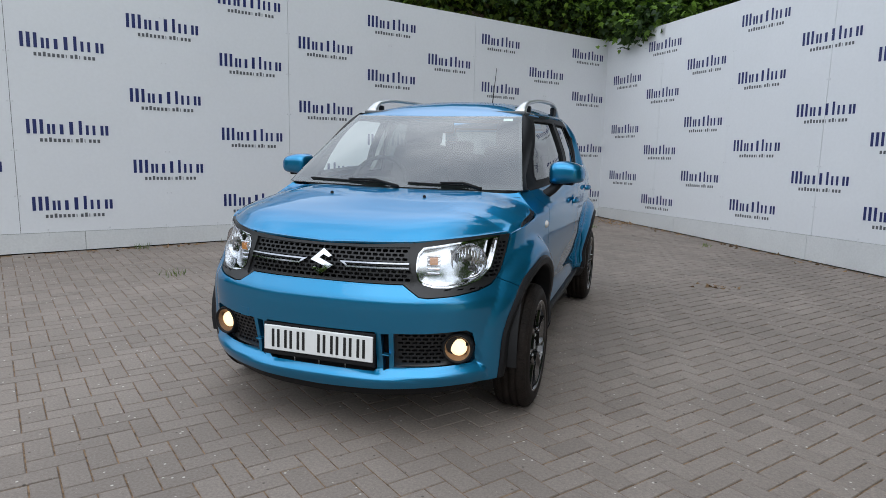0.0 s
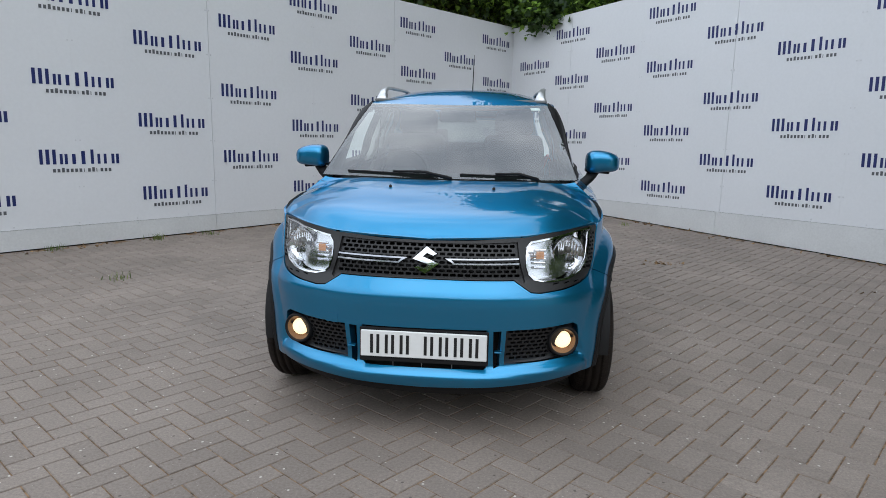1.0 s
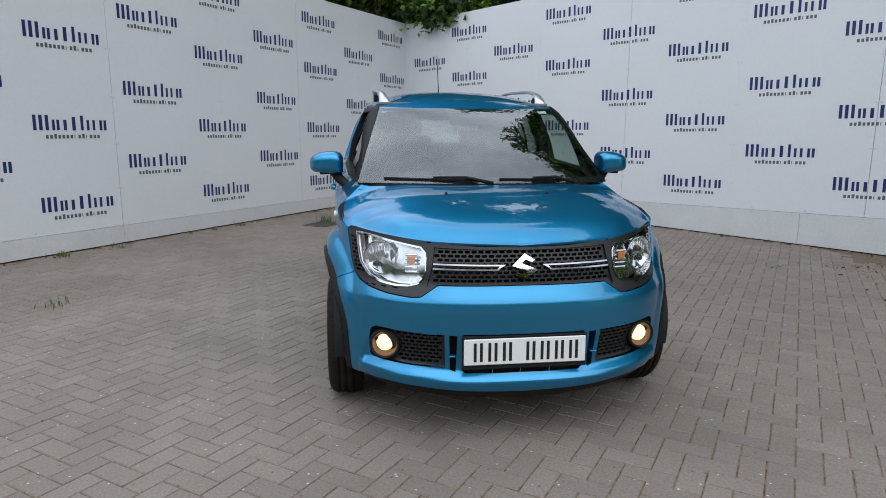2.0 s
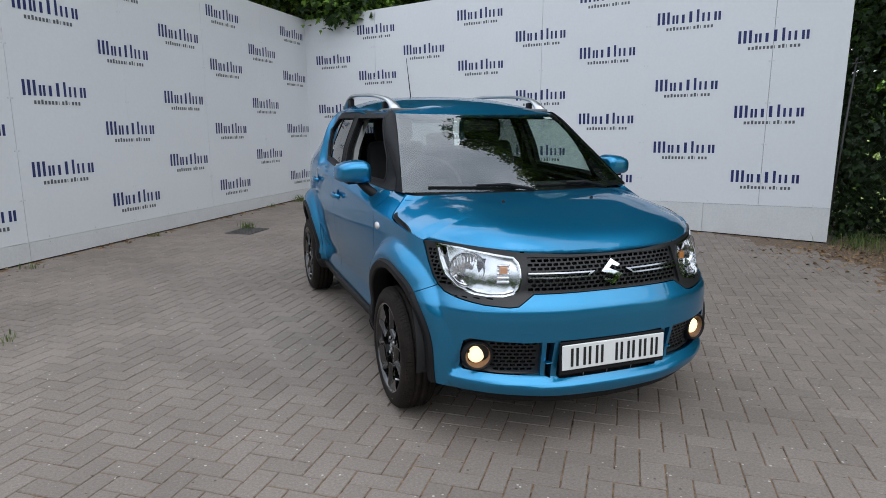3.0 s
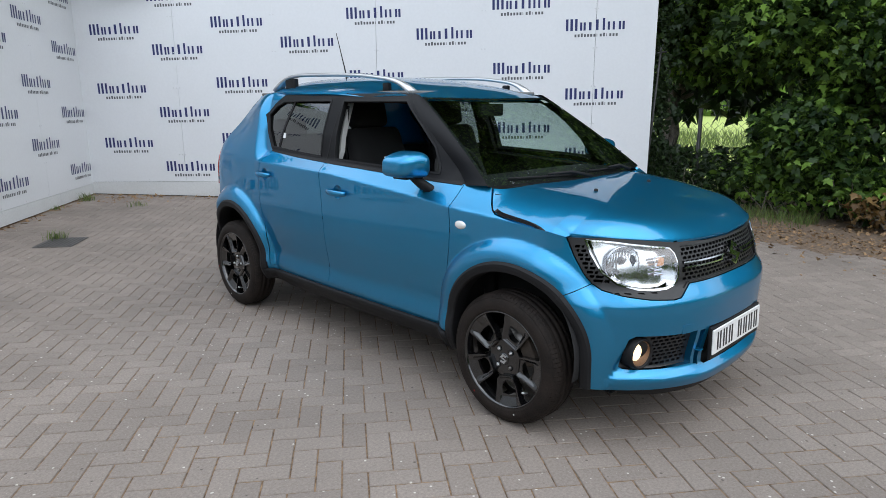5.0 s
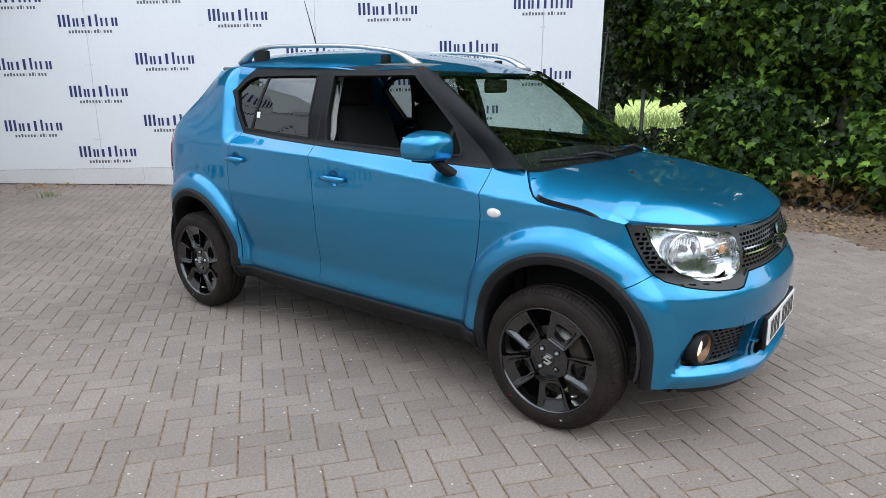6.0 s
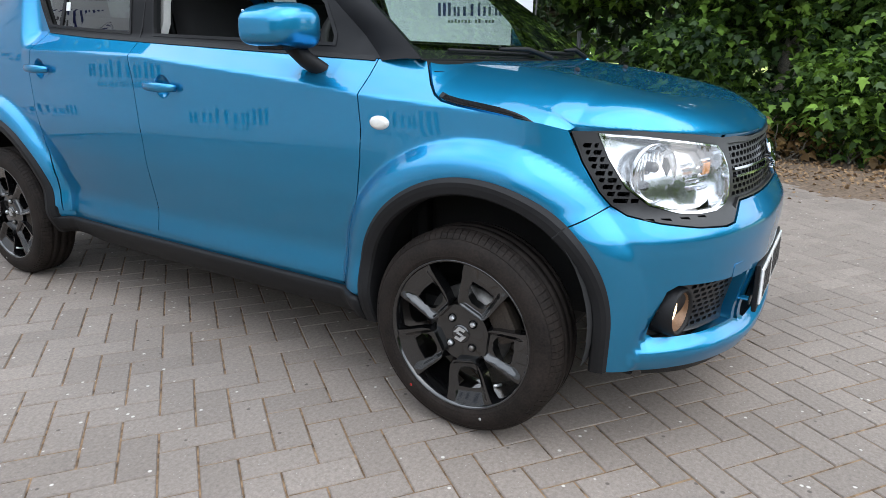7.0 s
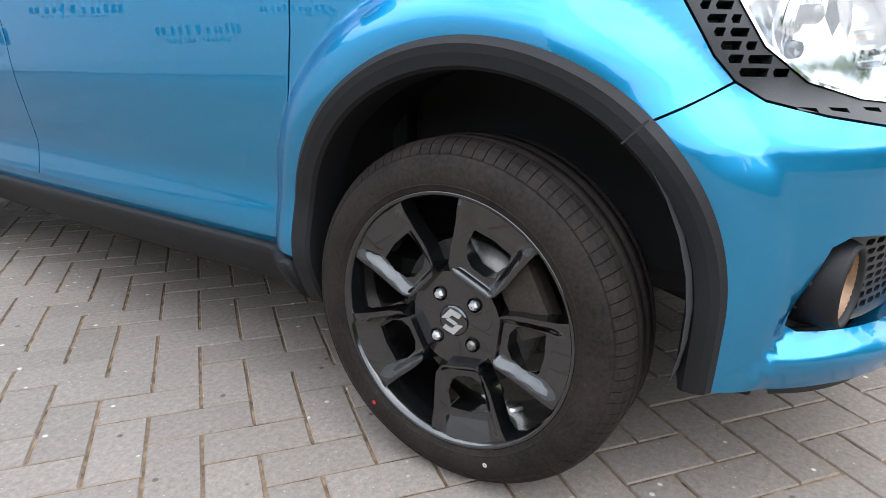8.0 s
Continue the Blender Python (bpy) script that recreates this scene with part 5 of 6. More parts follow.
part("rear_backrest", block((1.20, 0.14, 0.56), 0.05, 3, m=pose(0, 1.08, 0.88, -16, 0, 0)), FABRIC, car, "", True)
for x in (-0.34, 0.34):
    part("rear_headrest", block((0.25, 0.08, 0.13), 0.035, 3, m=pose(x, 1.19, 1.20, -10, 0, 0)), FABRIC, car, "", True)
v, f = [], []
wheel_m = pose(-0.34, -0.52, 0.98, 66, 0, 0)
for i in range(36):
    t = 2 * math.pi * i / 36
    for k in range(8):
        q = 2 * math.pi * k / 8
        r = 0.18 + 0.014 * math.cos(q)
        v.append(wheel_m @ Vector((r * math.cos(t), r * math.sin(t), 0.014 * math.sin(q))))
f = [(i * 8 + k, ((i + 1) % 36) * 8 + k, ((i + 1) % 36) * 8 + (k + 1) % 8, i * 8 + (k + 1) % 8) for i in range(36) for k in range(8)]
steering = mesh_part("steering_wheel", v, f, CABIN, car, "dark steering wheel")
part("wheel_boss", block((0.2, 0.1, 0.05), 0.02, 2, m=wheel_m @ pose(0, 0, -0.01)), CABIN, steering, "", True)
for r in (0, 90, 180):
    part("wheel_spoke", block((0.14, 0.035, 0.02), 0.006, 1, m=wheel_m @ Matrix.Rotation(radians(r + 180), 4, "Z") @ pose(0.11, 0, 0)), CABIN, steering)
part("rear_view_mirror", block((0.22, 0.03, 0.07), 0.014, 3, m=pose(0.0, -0.42, 1.335, 0, 0, 6)), CABIN, car, "dark rear view mirror", True)
for side in (-1, 1):
    sheet("door_card", yz([(-0.80, 0.36), (0.78, 0.36), (0.78, 1.05), (0.15, 1.04), (-0.80, 1.0)]), on_skin(side, -0.075), CABIN, car, "dark inner door trim", step=0.12, depth=0.02, facing=away)
    sheet("inner_pillar", yz([(0.16, 1.40), (0.25, 1.40), (0.25, 1.05), (0.12, 1.04)]), on_skin(side, -0.045), PALETRIM if side < 0 else CABIN, car, "inner pillar trim", step=0.08, depth=0.03, facing=away)
    v, f = tube([(side * 0.585, 0.16, 1.36), (side * 0.60, 0.17, 1.2), (side * 0.625, 0.18, 1.02)], 0.020, 8, 0.15, up=(side, 0, 0))
    mesh_part("seat_belt", v, f, CABIN, car, "dark seat belt")


# wheels
def make_wheel():
    w = empty("wheel", Matrix.Identity(4), "", "")
    # tyre: outside face looks to -x
    prof = [(-0.078, 0.2150), (-0.084, 0.2225), (-0.0870, 0.236), (-0.0865, 0.250), (-0.083, 0.2640), (-0.077, 0.2742), (-0.066, 0.2845), (-0.052, 0.2915)]
    for c in (-0.034, 0.0, 0.034):
        prof += [(c - 0.0055, 0.2982), (c - 0.0045, 0.2905), (c + 0.0045, 0.2905), (c + 0.0055, 0.2982)]
    prof += [(0.050, 0.2915), (0.062, 0.2845), (0.074, 0.271), (0.078, 0.236), (0.072, 0.2150)]
    v, f = lathe(prof, 96)
    tyre = mesh_part("tyre", v, f, RUBBER, w, "dusty black rubber tyre")
    # cuts between the shoulder blocks
    lugs_v, lugs_f = [], []
    for i in range(92):
        t = 2 * math.pi * i / 92
        for sgn in (-1, 1):
            k = len(lugs_v)
            for a, r in ((0.042, 0.2972), (0.054, 0.2945), (0.0665, 0.2880), (0.0765, 0.2768)):
                for dt in (-0.0315, 0.0315):
                    for lift in (-0.006, 0.0016):
                        ang = t + dt + (0.02 * a / 0.08)
                        lugs_v.append((sgn * a, (r + lift - 0.0006) * math.cos(ang), (r + lift - 0.0006) * math.sin(ang)))
            for j in range(3):
                b = k + 4 * j
                lugs_f += [(b + 1, b + 3, b + 7, b + 5), (b, b + 1, b + 5, b + 4), (b + 3, b + 2, b + 6, b + 7)]
            lugs_f += [(k, k + 2, k + 3, k + 1), (k + 12, k + 13, k + 15, k + 14)]
    tagged(mesh_part("tread", lugs_v, lugs_f, RUBBER, tyre, "", shade=False), kind="stuff")
    v, f = lathe([(-0.0835, 0.2275), (-0.0862, 0.2285), (-0.0865, 0.2305), (-0.0858, 0.2315)], 96)
    mesh_part("sidewall_line", v, f, RUBBER, tyre)
    for ang, mt in ((-70, "paint_spot"), (-128, "paint_spot")):
        t = radians(ang)
        v, f = lathe([(-0.0885, 0.001), (-0.0882, 0.0042)], 14)
        mesh_part(mt, [(p[0], p[1] - 0.244 * math.cos(t), p[2] + 0.244 * math.sin(t)) for p in v], f, PALETRIM if ang > -100 else REDLAMP, tyre)
    rim = mesh_part("rim", *lathe([(-0.076, 0.2190), (-0.0825, 0.2200), (-0.0835, 0.2168), (-0.080, 0.2125), (-0.068, 0.2085), (-0.055, 0.205), (-0.02, 0.199), (0.06, 0.199), (0.08, 0.212)], 80), GLOSSBLACK, w, "gloss black alloy rim")

    def petal_x(a, r):
        """The face lies deeper towards the hub, with a raised lip along its flanks."""
        d = abs(a) / float(np.interp(r, [0.06, 0.085, 0.12, 0.212], [0.032, 0.047, 0.055, 0.077]))
        lip = 0.015 * smooth(0.56, 0.92, d) if r > 0.085 else 0.015 * smooth(0.104, 0.084, r)
        base = float(np.interp(r, [0.05, 0.08, 0.12, 0.17, 0.218], [-0.055, -0.058, -0.056, -0.060, -0.078]))
        return base - lip * smooth(0.215, 0.17, r)

    side_loop = [(-0.078, 0.2125), (-0.063, 0.158), (-0.054, 0.114), (-0.046, 0.090), (-0.031, 0.076), (0.031, 0.076), (0.046, 0.090), (0.054, 0.114), (0.063, 0.158), (0.078, 0.2125), (0.040, 0.2165), (0, 0.2175), (-0.040, 0.2165)]
    hole = [(-0.036, 0.160), (-0.037, 0.132), (-0.029, 0.110), (-0.013, 0.100), (0.013, 0.100), (0.029, 0.110), (0.037, 0.132), (0.036, 0.160), (0.0, 0.164)]
    for k in range(5):
        t = radians(66 - 72 * k)
        # clock angle seen from outside, with the car's nose to the right
        def place(a, r, t=t):
            right, up = r * math.cos(t) + a * math.sin(t), r * math.sin(t) - a * math.cos(t)
            return (petal_x(a, r), -right, up)
        sheet("spoke", side_loop, place, GLOSSBLACK, rim, "", [hole], 0.0065, 0.035, (-1, 0, 0))
    sheet("hub_face", circle(0, 0, 0.083, 40), lambda a, b: (-0.055 - 0.006 * smooth(0.08, 0.0, math.hypot(a, b)), -a, b), GLOSSBLACK, rim, "", [circle(*c, 0.0125, 14) for c in [(0.05 * math.cos(radians(q)), 0.05 * math.sin(radians(q))) for q in (127, 44, -46, 227)]], 0.008, 0.03, (-1, 0, 0))
    v, f = lathe([(-0.0655, 0.001), (-0.065, 0.022), (-0.063, 0.0265), (-0.055, 0.0275)], 32)
    cap = mesh_part("hub_cap", v, f, GLOSSBLACK, rim, "")
    for pts in ([(-0.016, 0.002), (-0.003, 0.017), (0.014, 0.012), (0.010, 0.006), (0.000, 0.009), (-0.006, 0.003)], [(0.016, -0.002), (0.003, -0.017), (-0.014, -0.012), (-0.010, -0.006), (0.000, -0.009), (0.006, -0.003)], [(-0.009, 0.001), (-0.004, 0.004), (0.009, -0.001), (0.004, -0.004)]):
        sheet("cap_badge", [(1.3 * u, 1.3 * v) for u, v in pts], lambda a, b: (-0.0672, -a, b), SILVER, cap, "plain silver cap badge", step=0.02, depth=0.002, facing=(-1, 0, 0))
    for q in (127, 44, -46, 227):
        c = (0.05 * math.cos(radians(q)), 0.05 * math.sin(radians(q)))
        v, f = lathe([(-0.067, 0.001), (-0.066, 0.006), (-0.062, 0.0088), (-0.045, 0.0092)], 6 if q != -46 else 16)
        mesh_part("wheel_nut", [(p[0], p[1] - c[0], p[2] + c[1]) for p in v], f, SILVER if q != -46 else STEEL, rim, "bright wheel nut", shade=False)
        v, f = lathe([(-0.060, 0.0125), (-0.045, 0.0125), (-0.042, 0.001)], 14)
        mesh_part("nut_well", [(p[0], p[1] - c[0], p[2] + c[1]) for p in v], f, SATIN, rim)
    t = radians(-44)
    v, f = tube([(-0.055, -0.178 * math.cos(t), 0.178 * math.sin(t)), (-0.082, -0.168 * math.cos(t), 0.168 * math.sin(t))], 0.0045, 8)
    mesh_part("valve", v, f, SILVER, rim, "valve with a silver cap")
    disc_v, disc_f = lathe([(-0.012, 0.05), (-0.014, 0.128), (0.004, 0.128), (0.004, 0.05)], 48)
    mesh_part("brake_disc", disc_v, disc_f, STEEL, w, "steel brake disc")
    part("brake_caliper", block((0.05, 0.07, 0.12), 0.015, 2, m=pose(-0.025, -0.118, 0.055, -28, 0, 0)), RUST, w, "rusty brake caliper")
    part("axle_hub", block((0.06, 0.10, 0.10), 0.02, 2, m=pose(0.03, 0, 0)), DARK, w)
    return w


wheel = make_wheel()
wheel.parent = car
wheel.matrix_basis = pose(-0.740, -1.2175, 0.278)
for x, y, spin in ((-0.740, 1.2175, 38), (0.740, -1.2175, 15), (0.740, 1.2175, 60)):
    copy_thing(wheel, pose(x, y, 0.278, spin, 0, 0) @ (Matrix.Identity(4) if x < 0 else Matrix.Rotation(math.pi, 4, "Z")))

# ---- planting beyond the walls ----
rng = np.random.default_rng(7)
MAPLE = np.array([(0, 0), (0.16, 0.05), (0.42, 0.02), (0.30, 0.20), (0.52, 0.42), (0.26, 0.44), (0.20, 0.60), (0, 1.0), (-0.20, 0.60), (-0.26, 0.44), (-0.52, 0.42), (-0.30, 0.20), (-0.42, 0.02), (-0.16, 0.05)])
IVYLEAF = np.array([(0, 0), (0.35, 0.1), (0.45, 0.45), (0.18, 0.6), (0, 1.0), (-0.18, 0.6), (-0.45, 0.45), (-0.35, 0.1)])


def leaves(centres, size, blade, droop=0.6):
    """Vertices and faces of folded leaf blades at the centres, each lying its own way."""
    n, k = len(centres), len(blade)
    yaw = rng.uniform(0, 2 * math.pi, n)
    pitch = rng.normal(-droop, 0.45, n)
    roll = rng.normal(0, 0.5, n)
    sz = size * rng.uniform(0.55, 1.25, n)
    x, y = blade[:, 0][None] * sz[:, None], blade[:, 1][None] * sz[:, None]
    z = -0.5 * np.abs(x) * 0.6 - 0.18 * y * y / sz[:, None]
    cr, sr, cp, sp, cy, sy = np.cos(roll)[:, None], np.sin(roll)[:, None], np.cos(pitch)[:, None], np.sin(pitch)[:, None], np.cos(yaw)[:, None], np.sin(yaw)[:, None]
    x1, z1 = x * cr + z * sr, -x * sr + z * cr
    y2, z2 = y * cp - z1 * sp, y * sp + z1 * cp
    x3, y3 = x1 * cy - y2 * sy, x1 * sy + y2 * cy
    v = np.stack([x3, y3, z2], 2) + np.asarray(centres)[:, None, :]
    f = [tuple(range(i * k, i * k + k)) for i in range(n)]
    return v.reshape(-1, 3), f


def clear_view(c):
    """Drops the leaves from a gap through which the bright meadow shows."""
    c = np.asarray(c)
    k = c[:, 0] - 6.0
    off = np.abs(c[:, 1] - (0.88 + 0.42 * k)) / (0.56 + 0.05 * k)
    low, high = 0.80 - 0.045 * k, 1.20 - 0.10 * off
    hollow = (np.abs(c[:, 1] + 1.0) < 0.42) & (c[:, 2] > 0.62) & (c[:, 2] < 1.75) & (c[:, 0] < 8.2) & (rng.uniform(0, 1, len(c)) < 0.85)
    # small chinks of sky between the twigs beside the wall's end
    u, w = c[:, 1] - 0.44 * k, c[:, 2] - 0.135 * k
    chink = (np.sin(9.0 * u + 1.6 * np.sin(6.0 * w)) * np.sin(10.0 * w + 1.3 * np.sin(7.0 * u)) > 0.62) & (w > 1.75) & (w < 4.2) & (u > -0.5) & (u < 2.2) & (c[:, 0] > 5.6)
    return c[~((off < 1) & (c[:, 2] > low) & (c[:, 2] < high) & (c[:, 0] > 5.6)) & ~hollow & ~chink]


def clumps(spots, per, spread):
    """Leaf centres gathered in clumps round twig ends."""
    c = np.repeat(np.asarray(spots), per, 0)
    return c + rng.normal(0, 1, c.shape) * np.array(spread)


def limb(a, b, r0, r1, wob=0.08, n=7):
    pts, a, b = [], Vector(a), Vector(b)
    for i in range(n):
        t = i / (n - 1)
        pts.append(a.lerp(b, t) + Vector(rng.normal(0, wob, 3)) * math.sin(math.pi * t))
    return tube(pts, [r0 + (r1 - r0) * i / (n - 1) for i in range(n)], 9)


def join(pieces):
    v, f = [], []
    for pv, pf in pieces:
        k = len(v)
        v += [tuple(p) for p in pv]
        f += [tuple(i + k for i in q) for q in pf]
    return v, f


def tree(base, height, r, boxes, count, size, label, lean=(0, 0), per=16, spread=(0.17, 0.17, 0.10)):
    """A tapered trunk, limbs towards the crown's masses, and leaves in clumps. boxes: centre and half size of each mass, and its share."""
    t = empty("tree", Matrix.Identity(4), label, "tree", "trees beyond the yard")
    top = (base[0] + lean[0], base[1] + lean[1], base[2] + height)
    trunk = [limb((base[0], base[1], base[2] - 0.15), top, r, r * 0.35, 0.06, 10)]
    spots = []
    for c, h, share in boxes:
        c, h = np.array(c, float), np.array(h, float)
        k = max(4, int(count * share / per))
        p = rng.normal(0, 1, (k, 3))
        p /= np.linalg.norm(p, axis=1)[:, None]
        p *= (rng.uniform(0.25, 1.05, (k, 1)) ** 0.5)
        q = c + p * h
        spots.append(q)
        for tip in q[rng.choice(k, min(k, 7), replace=False)]:
            z = min(max(tip[2] - 0.5, base[2] + 0.4), base[2] + height)
            u = (z - base[2]) / height
            trunk.append(limb((base[0] + lean[0] * u, base[1] + lean[1] * u, z), tip, r * 0.28, 0.012, 0.10, 6))
    mesh_part("trunk", *join(trunk), BARK, t, "rough brown trunk and limbs")
    spots = np.concatenate(spots)
    v, f = leaves(clear_view(clumps(spots, per, spread)), size, MAPLE, 0.55)
    mesh_part("crown", v, f, LEAF, t, "lobed green leaves", shade=False)
    return t


tree((7.9, -0.6, -0.1), 9.0, 0.16, [((6.6, 1.0, 9.6), (2.0, 2.2, 1.6), 1.0), ((7.0, 0.2, 2.4), (0.9, 0.9, 0.55), 1.0), ((7.2, -1.2, 1.9), (0.9, 1.1, 0.7), 1.2), ((6.6, -0.3, 0.85), (0.45, 0.7, 0.5), 0.7), ((7.6, 0.6, 3.6), (1.5, 1.8, 0.9), 1.2), ((7.9, -0.2, 6.2), (2.2, 2.6, 2.0), 2.0), ((8.2, -0.6, 9.4), (2.4, 2.8, 2.0), 1.3)], 16500, 0.122, "leafy maple with a pale trunk beside the fence")
tree((7.15, -1.05, -0.1), 6.5, 0.13, [((7.2, -2.6, 1.7), (0.9, 1.1, 1.0), 1.4), ((6.3, -2.3, 0.65), (0.5, 0.8, 0.5), 0.8), ((7.6, -2.9, 3.2), (1.4, 1.6, 0.9), 1.2), ((8.2, -3.4, 6.0), (2.2, 2.4, 2.2), 2.0), ((8.5, -4.4, 8.8), (2.4, 2.8, 2.2), 1.6)], 12500, 0.122, "leafy maple with a pale trunk and low branches", (0.5, -1.2))
tree((8.4, 2.6, -0.1), 9.5, 0.18, [((5.6, 4.6, 9.6), (2.0, 2.0, 1.7), 1.2), ((7.9, 2.3, 3.1), (1.1, 1.2, 0.8), 1.2), ((8.3, 1.7, 2.2), (0.9, 0.9, 0.45), 0.8), ((8.8, 3.2, 4.2), (1.6, 1.6, 0.8), 0.9), ((7.8, 3.4, 6.6), (2.2, 2.4, 2.0), 2.2)], 13000, 0.16, "leafy maple standing behind the wall's end")
tree((9.6, -5.2, -0.1), 6.5, 0.2, [((8.6, -5.0, 2.2), (1.4, 1.6, 1.6), 1.2), ((7.4, -4.6, 0.9), (0.8, 1.0, 0.8), 0.8)], 4000, 0.17, "leafy maple further along the verge")
tree((0.6, 9.9, -0.1), 8.6, 0.22, [((0.5, 8.5, 3.7), (1.2, 0.8, 0.45), 1.1), ((1.15, 7.55, 3.3), (0.5, 0.45, 0.20), 0.35), ((-1.2, 8.6, 4.0), (1.3, 1.2, 0.55), 1.0), ((2.6, 8.4, 4.1), (1.3, 1.3, 0.6), 1.0), ((-2.8, 7.6, 4.1), (0.9, 1.0, 0.5), 0.6), ((0.3, 9.3, 5.0), (2.6, 1.5, 1.0), 1.4), ((0.5, 9.6, 7.0), (1.0, 1.2, 1.7), 1.0), ((1.9, 9.4, 9.0), (1.3, 1.3, 2.2), 1.2)], 11000, 0.13, "leafy tree hanging over the wall's corner")
tree((5.2, 6.6, -0.1), 12.0, 0.26, [((4.9, 4.4, 11.6), (1.5, 1.6, 1.3), 0.35), ((6.6, 3.4, 10.6), (2.2, 2.2, 2.2), 0.9), ((3.2, 8.4, 9.8), (2.0, 1.6, 2.6), 1.0), ((4.8, 6.2, 7.6), (2.0, 1.8, 1.4), 0.8)], 9000, 0.17, "tall maple spreading over the wall")
tree((4.6, 9.0, -0.1), 6.0, 0.2, [((4.2, 7.6, 4.9), (1.8, 1.8, 0.9), 1.0), ((2.6, 9.6, 5.6), (2.0, 1.6, 1.0), 1.0), ((6.2, 5.4, 5.0), (1.5, 1.7, 0.9), 1.0), ((5.6, 7.4, 7.0), (2.4, 2.4, 1.8), 1.8)], 9000, 0.16, "tall leafy tree behind the wall")

# ivy-clad fence at the yard's edge
fence = empty("fence", Matrix.Identity(4), "rusty chain-link fence overgrown with dark ivy", "fence")
posts = [(5.75, 1.75), (6.55, 1.25), (7.0, -0.4), (7.35, -2.4), (7.7, -4.4)]
for x, y in posts:
    v, f = tube([(x, y, -0.2), (x, y, 1.3)], 0.028, 10)
    mesh_part("fence_post", v, f, POLE, fence, "grey steel post")
wires = []
for (xa, ya), (xb, yb) in zip(posts, posts[1:]):
    L = math.hypot(xb - xa, yb - ya)
    h, step = 1.1, 0.10
    k = int(L / step)
    for i in range(-int(h / step), k):
        for sgn in (1, -1):
            t0, t1 = max(0.0, i * step / L), min(1.0, (i * step + h) / L)
            if t1 <= t0:
                continue
            z0, z1 = (t0 * L - i * step), (t1 * L - i * step)
            if sgn < 0:
                z0, z1 = h - z0, h - z1
            wires.append(tube([(xa + (xb - xa) * t0, ya + (yb - ya) * t0, z0), (xa + (xb - xa) * t1, ya + (yb - ya) * t1, z1)], 0.0022, 4))
mesh_part("wire_netting", *join(wires), WIRE, fence, "diamond wire netting")
tagged(fence.children[-1], kind="stuff")
spots = []
for (xa, ya), (xb, yb) in zip(posts, posts[1:]):
    t = rng.uniform(0, 1, 900)
    z = rng.uniform(0, 1, 900) ** 1.2 * (0.85 + 0.12 * np.sin(t * 9))
    spots.append(np.c_[xa + (xb - xa) * t, ya + (yb - ya) * t, z] + rng.normal(0, 0.07, (900, 3)))
t = rng.uniform(0, 1, 1500)
spots.append(np.c_[5.72 + 0.35 * t + rng.normal(0, 0.10, 1500), 1.72 - 0.2 * t + rng.normal(0, 0.12, 1500), rng.uniform(0, 2.9, 1500)])
v, f = leaves(clear_view(np.concatenate(spots)), 0.075, IVYLEAF, 0.9)
tagged(mesh_part("ivy", v, f, IVY, fence, "dark ivy", shade=False), kind="stuff")
v, f = tube([(5.50, 1.53, -0.2), (5.575, 1.44, 2.10)], 0.014, 10)
stay = tagged(mesh_part("scaffold_pole", v, f, POLE), "grey steel pole propping the wall's end", "pole")
v, f = tube([(5.52, 1.46, 2.03), (5.66, 1.40, 2.05)], 0.012, 8)
mesh_part("pole_clamp", v, f, POLE, stay)

# added dark leaves give the shade between the trunks, open where the meadow shows
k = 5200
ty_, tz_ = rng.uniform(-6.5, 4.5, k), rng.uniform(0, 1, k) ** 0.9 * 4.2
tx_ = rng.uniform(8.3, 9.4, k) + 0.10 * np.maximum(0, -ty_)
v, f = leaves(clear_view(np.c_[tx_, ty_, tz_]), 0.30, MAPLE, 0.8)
tagged(mesh_part("thicket", v, f, IVY, shade=False), "added backing of dark leaves for the shade behind the fence", "thicket", "", "stuff")

# hedge-like undergrowth and grass on the verge
def shrub(x, y, h, n, label, material=LEAF, blade=MAPLE, size=0.11):
    s = empty("shrub", Matrix.Identity(4), label, "shrub", "shrubs on the verge")
    p = rng.normal(0, 1, (n // 10, 3))
    p /= np.linalg.norm(p, axis=1)[:, None]
    p = p * (rng.uniform(0.2, 1, (len(p), 1)) ** 0.5) * np.array((0.42, 0.5, h * 0.5)) + np.array((x, y, h * 0.5))
    stems = [limb((x + rng.normal(0, 0.08), y + rng.normal(0, 0.08), -0.12), q, 0.012, 0.004, 0.04, 5) for q in p[:10]]
    mesh_part("stem", *join(stems), BARK, s, "thin stems")
    v, f = leaves(clear_view(clumps(p, 10, (0.09, 0.09, 0.07))), size, blade, 0.5)
    mesh_part("foliage", v, f, material, s, "green foliage" if material is LEAF else "withered foliage", shade=False)


for x, y, h, n in ((6.35, 0.1, 0.75, 500), (6.25, -1.0, 0.8, 600), (6.1, -2.1, 0.85, 600), (6.6, -1.6, 1.3, 700), (6.7, -0.6, 1.1, 600), (6.4, -3.2, 0.9, 500), (6.6, -4.3, 1.0, 500), (6.9, 0.9, 0.55, 400)):
    shrub(x, y, h, n, "low green maple suckers along the verge")
shrub(6.0, -1.45, 0.34, 240, "withered brown undergrowth on the verge", DRYLEAF, MAPLE, 0.10)
shrub(6.0, -2.5, 0.28, 140, "withered brown undergrowth on the verge", DRYLEAF, MAPLE, 0.10)
shrub(6.3, 1.2, 0.5, 300, "low ivy beside the wall's end", IVY, IVYLEAF, 0.07)


